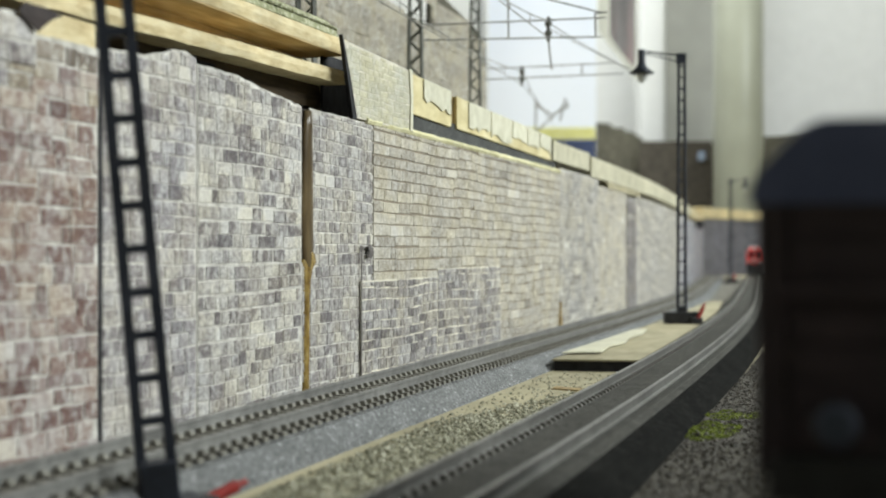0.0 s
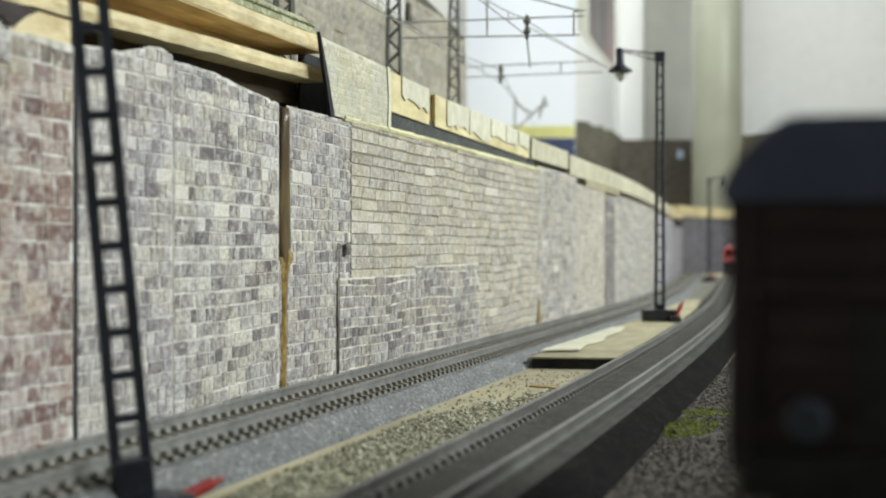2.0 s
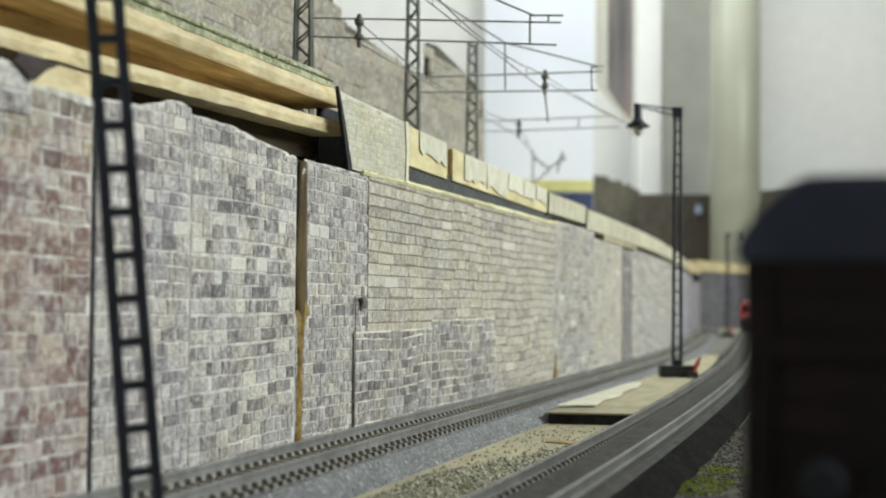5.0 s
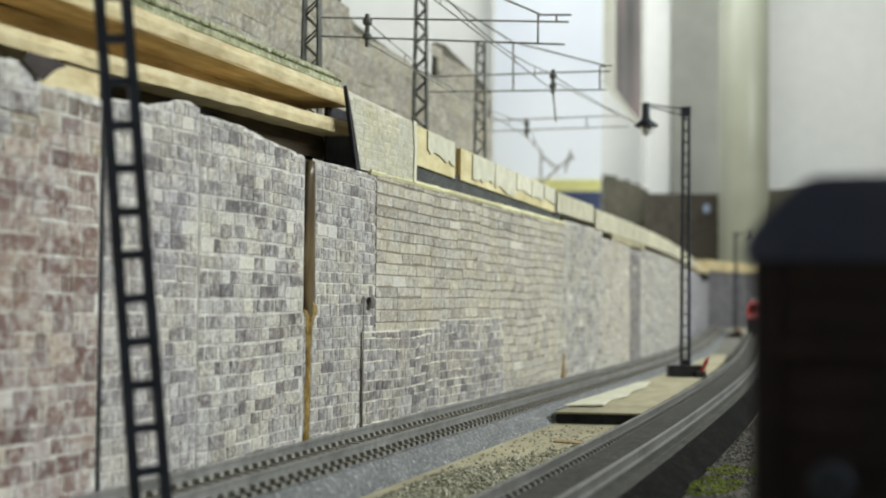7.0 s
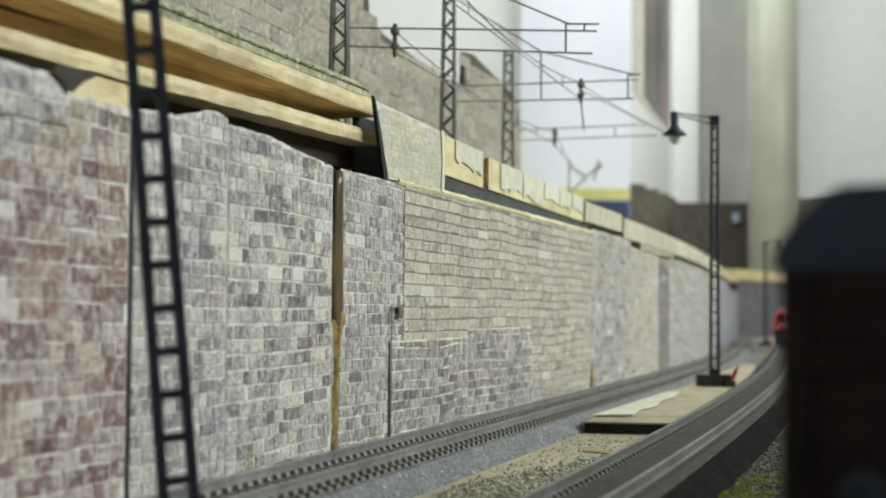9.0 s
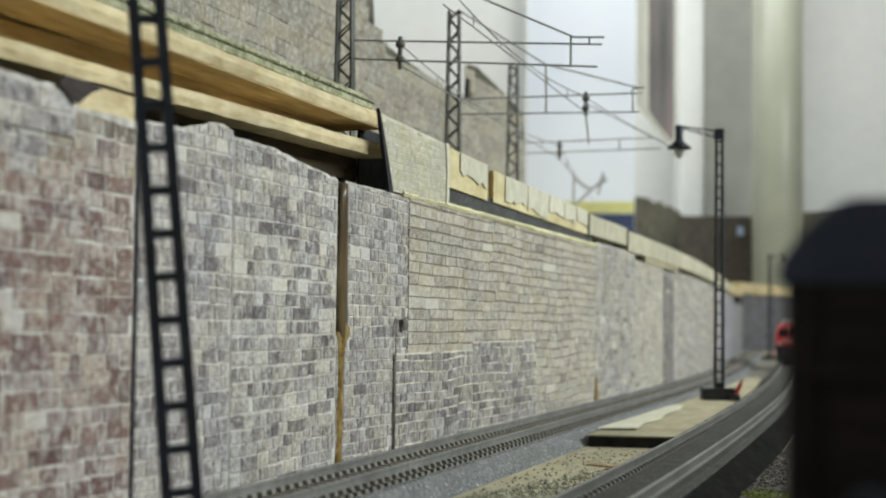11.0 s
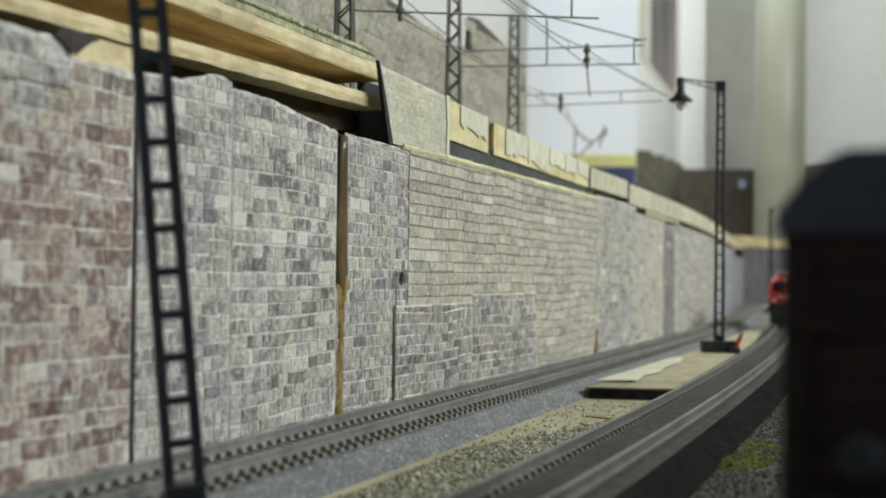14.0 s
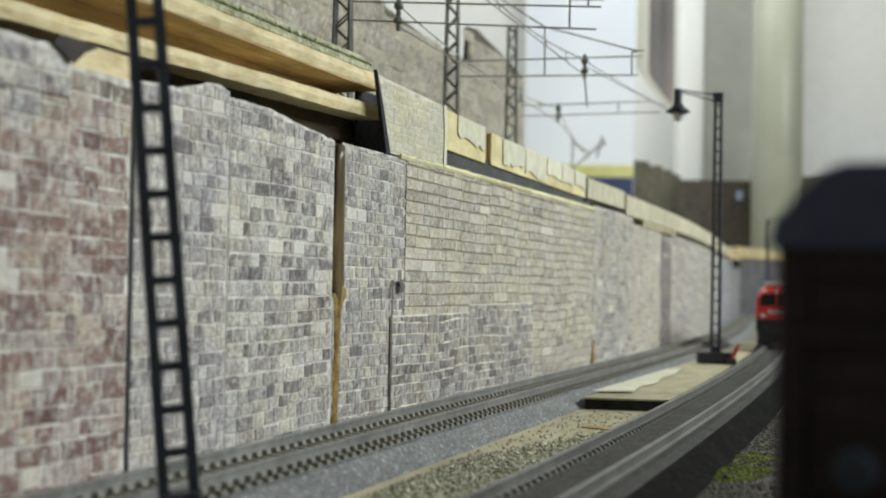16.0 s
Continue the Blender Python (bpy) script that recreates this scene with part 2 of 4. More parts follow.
WIRE = speckled("catenary_wire_metal", [(0.3, (0.24, 0.24, 0.235)), (0.7, (0.36, 0.36, 0.35))], 200, rough=0.5, metal=0.3)
RED_PLASTIC = speckled("red_plastic", [(0.3, (0.32, 0.03, 0.025)), (0.7, (0.45, 0.045, 0.035))], 200, rough=0.4)
WAGON_BODY = speckled("dark_brown_wagon_paint", [(0.3, (0.028, 0.019, 0.024)), (0.7, (0.045, 0.030, 0.036))], 150, rough=0.6, stain=0.3)
WAGON_ROOF = speckled("blue_black_roof_paint", [(0.3, (0.075, 0.092, 0.17)), (0.7, (0.11, 0.13, 0.225))], 120, rough=0.6, spec=0.25)
IRON = speckled("black_iron", [(0.3, (0.012, 0.012, 0.013)), (0.7, (0.03, 0.03, 0.032))], 200, rough=0.5)
BUFFER = speckled("dull_buffer_steel", [(0.3, (0.04, 0.05, 0.075)), (0.7, (0.06, 0.075, 0.105))], 200, rough=0.6, metal=0.1)
LOCO_RED = speckled("traffic_red_paint", [(0.3, (0.52, 0.025, 0.025)), (0.7, (0.66, 0.045, 0.04))], 120, rough=0.35, stain=0.08)
LOCO_GREY = speckled("pale_grey_paint", [(0.3, (0.42, 0.42, 0.42)), (0.7, (0.55, 0.55, 0.55))], 120, rough=0.4)
LOCO_GLASS = speckled("dark_cab_glass", [(0.3, (0.012, 0.012, 0.014)), (0.7, (0.02, 0.02, 0.022))], 50, rough=0.12)
WALL_GREY = speckled("bounce_cut_grey", [(0.3, (0.20, 0.19, 0.18)), (0.7, (0.26, 0.25, 0.235))], 20, rough=0.85, stain=0.05)
GLUE = speckled("brown_varnished_stick", [(0.3, (0.055, 0.036, 0.016)), (0.5, (0.105, 0.072, 0.033)), (0.7, (0.20, 0.145, 0.068))], 260, rough=0.3, stretch=(1, 1, 0.2))
PLASTER = speckled("white_wall_paint", [(0.3, (0.72, 0.72, 0.70)), (0.7, (0.76, 0.76, 0.74))], 30, rough=0.85, stain=0.03, bump=0.1)
COLUMN = speckled("cream_pipe_paint", [(0.3, (0.30, 0.305, 0.24)), (0.7, (0.345, 0.35, 0.28))], 14, rough=0.35, stain=0.05, bump=0.05)
CURTAIN = speckled("cream_wall_panel", [(0.3, (0.40, 0.395, 0.34)), (0.7, (0.46, 0.45, 0.39))], 18, rough=0.8, stain=0.06)
PANEL_SHADE = speckled("grey_white_wall_shade", [(0.3, (0.33, 0.33, 0.295)), (0.7, (0.38, 0.38, 0.34))], 18, rough=0.6, stain=0.06)
BROWN_CARD = speckled("stone_printed_card", [(0.28, (0.045, 0.041, 0.028)), (0.5, (0.09, 0.083, 0.06)), (0.72, (0.15, 0.14, 0.105))], 70, rough=0.8, stretch=(1, 1, 2.2), stain=0.2)
DARK_CARD = speckled("dark_brown_card", [(0.3, (0.035, 0.03, 0.022)), (0.7, (0.085, 0.073, 0.056))], 60, rough=0.8, stretch=(1, 1, 2))
FLOOR = speckled("room_floor_lino", [(0.3, (0.20, 0.19, 0.17)), (0.7, (0.27, 0.26, 0.24))], 20, rough=0.6)
NAVY = speckled("navy_print", [(0.3, (0.03, 0.045, 0.11)), (0.7, (0.05, 0.07, 0.16))], 50, rough=0.5)
YELLOW = speckled("yellow_print", [(0.3, (0.62, 0.60, 0.22)), (0.7, (0.72, 0.70, 0.32))], 50, rough=0.6)
LAMP_GLASS = speckled("milky_lamp_glass", [(0.3, (0.55, 0.57, 0.55)), (0.7, (0.66, 0.68, 0.66))], 50, rough=0.2)

# ---------------------------------------------------------------- mesh helpers (all in centimetres)


# The plan's own axes: x away from the wall, y along it, brought to true lengths by one linear map.
PLAN = Matrix(((1.0647, 0, 0, 0), (-0.4400, 1.5655, 0, 0), (0, 0, 1, 0), (0, 0, 0, 1)))


def planned(x, y, z=0.0):
    return PLAN @ Vector((x, y, z))


def in_plan(parent):
    """Whether a thing is drawn in the plan's axes rather than about a place of its own."""
    while parent and parent.parent:
        parent = parent.parent
    return parent is None or parent.matrix_basis == Matrix()


def thing(name, label, category, x=0.0, y=0.0, z=0.0, group="", kind="", rz=0.0, rx=0.0, ry=0.0):
    ob = new(name)
    ob.empty_display_size = 0.01
    x, y, z = planned(x, y, z)
    ob.matrix_basis = pose(x * CM, y * CM, z * CM, rx, ry, rz)
    return tagged(ob, label, category, group, kind)


def part(name, bm, material, parent=None, label="", smooth=False, kind="", plan=True):
    me = bpy.data.meshes.new(name)
    if plan and in_plan(parent):
        bm.transform(PLAN)
    bm.transform(Matrix.Scale(CM, 4))
    bmesh.ops.recalc_face_normals(bm, faces=bm.faces)
    if smooth:
        for f in bm.faces:
            f.smooth = True
    bm.to_mesh(me)
    bm.free()
    me.materials.append(material)
    ob = new(name, me)
    if parent:
        ob.parent = parent
    return tagged(ob, label, kind=kind)


def solo(name, bm, material, label, category, kind="", group="", smooth=False, plan=True):
    """A thing of one mesh."""
    ob = part(name, bm, material, None, label, smooth, kind, plan)
    return tagged(ob, label, category, group, kind)


def hexa(bm, pts):
    """A closed block from eight corners: four below, four above, in the same order."""
    v = [bm.verts.new(p) for p in pts]
    for q in ((3, 2, 1, 0), (4, 5, 6, 7), (0, 1, 5, 4), (1, 2, 6, 5), (2, 3, 7, 6), (3, 0, 4, 7)):
        bm.faces.new([v[i] for i in q])
    return v


def box(x0, x1, y0, y1, z0, z1, bevel=0.0, bm=None, segments=2):
    own = bm is None
    bm = bm or bmesh.new()
    hexa(bm, [(x0, y0, z0), (x1, y0, z0), (x1, y1, z0), (x0, y1, z0), (x0, y0, z1), (x1, y0, z1), (x1, y1, z1), (x0, y1, z1)])
    if bevel and own:
        bmesh.ops.bevel(bm, geom=bm.edges[:], offset=bevel, segments=segments, profile=0.6, affect="EDGES")
    return bm


def rod(p, q, r, bm=None, sides=6, r2=None):
    """A round bar from p to q."""
    bm = bm or bmesh.new()
    p, q = Vector(p), Vector(q)
    d = q - p
    m = Matrix.Translation((p + q) / 2) @ d.to_track_quat("Z", "Y").to_matrix().to_4x4()
    bmesh.ops.create_cone(bm, cap_ends=True, segments=sides, radius1=r, radius2=r if r2 is None else r2, depth=d.length, matrix=m)
    return bm


def bar(p, q, w, bm=None, w2=None):
    """A square bar from p to q."""
    bm = bm or bmesh.new()
    p, q = Vector(p), Vector(q)
    d = q - p
    m = Matrix.Translation((p + q) / 2) @ d.to_track_quat("Z", "Y").to_matrix().to_4x4() @ pose(0, 0, 0, 0, 0, 45)
    bmesh.ops.create_cone(bm, cap_ends=True, segments=4, radius1=w * 0.7071, radius2=(w2 or w) * 0.7071, depth=d.length, matrix=m)
    return bm


def tube(points, r, sides=5, bm=None):
    """One continuous round wire along a row of points."""
    bm = bm or bmesh.new()
    loops = []
    for i, p in enumerate(points):
        d = (Vector(points[min(i + 1, len(points) - 1)]) - Vector(points[max(i - 1, 0)])).normalized()
        u = d.cross(Vector((0, 0, 1)))
        u = u.normalized() if u.length > 1e-4 else Vector((1, 0, 0))
        v = d.cross(u)
        loops.append([bm.verts.new(Vector(p) + r * (u * math.cos(2 * math.pi * k / sides) + v * math.sin(2 * math.pi * k / sides))) for k in range(sides)])
    for a, c in zip(loops, loops[1:]):
        for k in range(sides):
            bm.faces.new((a[k], a[(k + 1) % sides], c[(k + 1) % sides], c[k]))
    bm.faces.new(loops[0][::-1])
    bm.faces.new(loops[-1])
    return bm


def lathe(rings, bm=None, sides=24, centre=(0, 0)):
    """A turned form about an upright axis: rings of (radius, height)."""
    bm = bm or bmesh.new()
    loops = []
    for r, z in rings:
        loops.append([bm.verts.new((centre[0] + r * math.cos(2 * math.pi * i / sides), centre[1] + r * math.sin(2 * math.pi * i / sides), z)) for i in range(sides)])
    for a, b in zip(loops, loops[1:]):
        for i in range(sides):
            bm.faces.new((a[i], a[(i + 1) % sides], b[(i + 1) % sides], b[i]))
    bm.faces.new(loops[0][::-1])
    bm.faces.new(loops[-1])
    return bm


def extrude(profile, path, bm=None):
    """Sweeps a closed (offset, height) profile along a plan path of (x, y); offset is to the right of the way."""
    bm = bm or bmesh.new()
    loops = []
    for i, (x, y) in enumerate(path):
        x0, y0 = path[max(i - 1, 0)]
        x1, y1 = path[min(i + 1, len(path) - 1)]
        d = math.hypot(x1 - x0, y1 - y0)
        nx, ny = (y1 - y0) / d, -(x1 - x0) / d
        loops.append([bm.verts.new((x + o * nx, y + o * ny, z)) for o, z in profile])
    k = len(profile)
    for a, b in zip(loops, loops[1:]):
        for i in range(k):
            bm.faces.new((a[i], a[(i + 1) % k], b[(i + 1) % k], b[i]))
    bm.faces.new(loops[0])
    bm.faces.new(loops[-1][::-1])
    return bm


def polygon_slab(points, lift, bm=None):
    """A slab from a list of 3D points in one plane, thickened by the vector lift."""
    bm = bm or bmesh.new()
    a = [bm.verts.new(p) for p in points]
    b = [bm.verts.new(Vector(p) + Vector(lift)) for p in points]
    bm.faces.new(a)
    bm.faces.new(b[::-1])
    for i in range(len(a)):
        j = (i + 1) % len(a)
        bm.faces.new((a[i], b[i], b[j], a[j]))
    return bm


# ---------------------------------------------------------------- plan curves


def sweep(s):
    """How far the line has swung to the west: a bend, then straight on."""
    if s < 50.0:
        return 0.0
    return (s - 50.0) ** 2 / 900.0 if s < 100.0 else 2.778 + (s - 100.0) * 0.1111


def wall_x(s):
    return -15.7 - sweep(s)


def far_x(s):
    return -13.45 - sweep(s)


def near_x(s):
    return -6.25 - ((s - 27.0) ** 2 / 1200.0 if s < 80.0 else 2.341 + (s - 80.0) * 0.0883)


def lay(fx, s0, s1, step=2.0):
    k = max(2, int((s1 - s0) / step) + 1)
    return [(fx(s0 + (s1 - s0) * i / (k - 1)), s0 + (s1 - s0) * i / (k - 1)) for i in range(k)]

# ---------------------------------------------------------------- the room
solo("floor", box(-266, 326, -166, 486, -92, -90), FLOOR, "grey linoleum floor of the hobby room", "floor", "structure", plan=False)
solo("ceiling", box(-266, 326, -166, 486, 170, 174), PLASTER, "white painted ceiling of the hobby room", "ceiling", "structure", plan=False)
solo("wall_north", box(-260, 320, 480, 486, -90, 170), PLASTER, "plain white painted room wall behind the layout", "wall", "structure", plan=False)
# Unseen walls, made grey to keep bounced light off the wagon's end.
solo("wall_south", box(-260, 320, -166, -160, -90, 170), WALL_GREY, "unseen room wall, greyed to cut bounced light", "wall", "structure", plan=False)
solo("wall_east", box(320, 326, -160, 486, -90, 170), WALL_GREY, "unseen room wall, greyed to cut bounced light", "wall", "structure", plan=False)
solo("wall_west", box(-266, -260, -160, 486, -90, 170), PLASTER, "plain white painted room wall", "wall", "structure", plan=False)

# ---------------------------------------------------------------- the layout's board
solo("ground", box(-66, 64, -45, 355, -2.0, 0), BOARD_WOOD, "pale bare wooden baseboard of the layout", "baseboard", "structure", plan=False)

for lx in (-55, 52):
    for v in (-35, 155, 345):
        leg = thing("trestle_leg", "square wooden leg under the layout's baseboard", "table leg", lx, (v + 0.44 * lx) / 1.5655, -90, "legs of the baseboard")
        part("post", box(-3, 3, -3, 3, 0, 88, 0.3), BOARD_WOOD, leg)
        part("foot", box(-3.6, 3.6, -3.6, 3.6, 0, 1.0, 0.2), IRON, leg)

# ---------------------------------------------------------------- retaining wall of printed paper sheets
retaining_wall = thing("retaining_wall", "model retaining wall covered in printed stone paper sheets", "wall", kind="structure")
part("backing_board", extrude([(-1.2, 0), (-0.12, 0), (-0.12, 9.45), (-1.2, 9.45)], lay(wall_x, 4, 170)), CARD, retaining_wall, "grey card backing")


def crest(s, z1, rough):
    return z1 + rough * (noise.noise((s * 0.9, 3.1, 0)) + 0.6 * noise.noise((s * 3.7, 1.7, 0)))


def stone_rows(s0, s1, z0, z1, course, wide, seed, rough, top=None):
    """Yields the stones of a sheet as (s, z, width, height)."""
    rng = random.Random(seed)
    z = z0
    while z < z1 + 0.7:
        h = course * rng.uniform(0.88, 1.12)
        s = s0 + 0.02
        while s < s1 - 0.12:
            w = min(rng.uniform(*wide) * rng.choice((0.36, 0.55, 0.8, 0.88, 0.95, 1.0)), s1 - s - 0.02)
            lim = (top(s + w / 2) if top else crest(s + w / 2, z1, rough)) - 0.04
            zz = z + 0.14 * noise.noise((s * 0.3, z * 0.2, seed)) + rng.uniform(-0.02, 0.02)
            if zz + 0.12 < lim and w > 0.12:
                yield s, zz, w, min(h, lim - zz)
            s += w
        z += h


def stone_mesh(stones, fx, proud, gap=0.032, depth=0.022, upright=1.0):
    verts, faces = [], []
    for s, z, w, h in stones:
        b = len(verts)
        j = noise.noise((s * 3.1, z * 3.3, 0)) * 0.02
        for inset, off in ((gap * 0.4, 0.0), (gap, depth)):
            ins = inset * upright
            for q, (ds, dz) in enumerate(((ins, inset), (w - ins, inset + j), (w - ins, h - inset + j), (ins, h - inset))):
                ds += 0.03 * noise.noise((s * 4.3 + q * 7.7, z * 3.9, 1.3))
                dz += 0.035 * noise.noise((s * 3.7, z * 4.1 + q * 5.3, 2.9))
                verts.append(planned((fx(s + ds) + proud + off) * CM, (s + ds) * CM, (z + dz) * CM))
        faces += [(b + 4, b + 5, b + 6, b + 7)] + [(b + i, b + (i + 1) % 4, b + 4 + (i + 1) % 4, b + 4 + i) for i in range(4)]
    me = bpy.data.meshes.new("stones")
    me.from_pydata(verts, [], faces)
    return me


def paper_sheet(s0, s1, z0, z1, kind, course, wide, seed, proud=0.0, rough=0.06, mortar=None, singles=False, top=None, depth=0.024, label="", gap=0.032, upright=1.0):
    n = max(4, int((s1 - s0) / 0.18))
    pts_top = [(s0 + (s1 - s0) * i / n) for i in range(n + 1)]
    bm = bmesh.new()
    rows = []
    for s in pts_top:
        zt = top(s) if top else crest(s, z1, rough)
        x = wall_x(s) + proud + 0.03 * noise.noise((s * 0.8, seed, 0))
        rows.append([bm.verts.new(p) for p in ((x - 0.04, s, z0), (x, s, z0), (x, s, zt), (x - 0.04, s, zt))])
    for a, b in zip(rows, rows[1:]):
        for i in range(4):
            bm.faces.new((a[i], a[(i + 1) % 4], b[(i + 1) % 4], b[i]))
    bm.faces.new(rows[0])
    bm.faces.new(rows[-1][::-1])
    sheet = part("paper_sheet", bm, mortar or MORTAR, retaining_wall, label)
    fx = lambda s: wall_x(s) + 0.03 * noise.noise((s * 0.8, seed, 0))
    stones = list(stone_rows(s0, s1, z0 + 0.04, z1, course, wide, seed, rough, top))
    if singles:
        rng = random.Random(seed + 7)
        kinds = {}
        rest = []
        k = 0
        for s, z, w, h in stones:
            if k < 280 and 2.0 < z < 9.2:
                w = max(0.16, round(w / 0.08) * 0.08)
                key = round(w, 2)
                if key not in kinds:
                    me = stone_mesh([(0, 0, key, course * 0.97)], lambda q: 0.0, 0.0)
                    me.materials.append(STONES_SINGLE[kind])
                    kinds[key] = me
                ob = new("stone", kinds[key])
                ob.matrix_basis = Matrix.Translation(planned((fx(s) + proud) * CM, s * CM, z * CM))
                ob.parent = sheet
                k += 1
            else:
                rest.append((s, z, w, h))
        stones = rest
    sorts = {}
    for st in stones:
        sorts.setdefault(kind if isinstance(kind, str) else kind(st[0], st[1]), []).append(st)
    for sort in sorted(sorts):
        me = stone_mesh(sorts[sort], fx, proud, gap, depth, upright)
        me.materials.append(STONES[sort])
        ob = new("stone_facing", me)
        ob.parent = sheet
        tagged(ob, kind="stuff")
    return sheet


def red_sort(s, z):
    """Red and rosy courses, greyer and browner towards the sheet's top edge."""
    j = noise.noise((s * 0.55, z * 1.9, 5.0)) + 0.7 * noise.noise((s * 5.1, z * 7.3, 2.0))
    if z > 8.2 + 1.1 * j:
        return "violet" if s < 12.6 + j else "umber"
    return "rose" if j > 0.30 or abs(z - 2.6) < 0.25 + 0.4 * j else "red"


def crest_mid(s):
    pts = ((14.4, 9.6), (15.2, 9.75), (16.0, 9.78), (17.2, 10.18), (17.6, 10.2), (17.9, 9.95), (19.5, 9.95), (20.5, 9.8), (22.7, 9.52), (24, 9.5))
    z = pts[-1][1]
    for (a, za), (b, zb) in zip(pts, pts[1:]):
        if a <= s <= b:
            z = za + (zb - za) * (s - a) / (b - a)
            break
    return z + 0.05 * noise.noise((s * 5, 0.3, 0)) + 0.03 * noise.noise((s * 15, 0.3, 0))


paper_sheet(6.0, 14.62, 0.3, 9.62, red_sort, 0.40, (0.45, 1.0), 1, 0.02, label="sheet of reddish-brown printed stone")
paper_sheet(6.0, 12.9, 8.9, 9.95, "violet", 0.42, (0.5, 1.0), 2, 0.07, 0.10, label="torn sheet of grey-violet printed stone")
paper_sheet(14.7, 17.9, 0.3, 9.9, "violet", 0.38, (0.35, 0.75), 3, 0.03, top=crest_mid, label="sheet of grey-violet printed stone, torn along the top")
paper_sheet(17.92, 22.68, 0.3, 9.9, "grey", 0.385, (0.40, 0.85), 4, 0.035, top=crest_mid, singles=True, label="sheet of grey printed stone, torn along the top")
paper_sheet(22.7, 22.9, 0.3, 4.6, "grey", 0.385, (0.3, 0.5), 18, 0.03, 0.1, label="narrow torn edge of grey printed stone beside the glue run")
paper_sheet(23.12, 27.2, 0.3, 9.55, "grey", 0.37, (0.35, 0.72), 5, 0.02, 0.03, label="sheet of grey printed stone")
paper_sheet(27.1, 48.8, 0.3, 9.58, "tan", 0.42, (0.8, 1.9), 6, 0.04, 0.02, mortar=MORTAR_UMBER, depth=0.04, gap=0.045, upright=0.3, label="sheet of beige printed stone courses")
paper_sheet(26.2, 32.35, 0.3, 3.95, "patch", 0.37, (0.4, 0.85), 7, 0.09, 0.03, mortar=MORTAR_TAN, label="patch of grey printed stone glued over the beige sheet")
paper_sheet(32.4, 39.4, 0.3, 4.28, "patch", 0.37, (0.4, 0.85), 8, 0.085, 0.03, mortar=MORTAR_TAN, label="patch of grey-violet printed stone")
paper_sheet(48.85, 57.5, 0.3, 9.85, "pale", 0.40, (0.5, 1.0), 9, 0.03, 0.03, label="sheet of pale grey printed stone")
paper_sheet(57.5, 66.5, 0.3, 9.4, "tan", 0.40, (0.6, 1.1), 10, 0.02, 0.03, label="sheet of beige printed stone")
paper_sheet(66.5, 70.5, 0.3, 9.2, "dark", 0.42, (0.6, 1.1), 11, 0.05, 0.03, mortar=BROWN_CARD, label="narrow strip of dark brown printed stone")
paper_sheet(70.5, 88.0, 0.3, 9.4, "pale", 0.42, (0.7, 1.3), 12, 0.02, 0.03, label="sheet of pale printed stone")
paper_sheet(88.0, 108.0, 0.3, 9.4, "pale", 0.45, (0.8, 1.5), 13, 0.0, 0.03, label="sheet of pale printed stone")
paper_sheet(108.0, 168.0, 0.3, 9.4, "blue", 0.5, (0.9, 1.8), 14, 0.0, 0.03, label="sheet of blue-grey printed stone")

# far end of the wall, where it swings round
end_wall = thing("end_wall", "blue-grey printed stone card wall closing the far curve", "wall", kind="structure")
END_PATH = [(-26.5, 168), (-25.0, 176), (-20, 186), (-12, 191), (-2, 194), (12, 196)]
part("card", extrude([(-1.0, 0), (0, 0), (0, 11.2), (-1.0, 11.2)], END_PATH), speckled("blue_grey_print", [(0.3, (0.10, 0.098, 0.118)), (0.7, (0.21, 0.207, 0.235))], 60, rough=0.7, stretch=(1, 1, 2)), end_wall)
part("coping", extrude([(-1.4, 11.2), (0.4, 11.2), (0.4, 13.2), (-1.4, 13.2)], END_PATH), PLY, end_wall, "pale wooden edge strip")

# ---------------------------------------------------------------- tracks


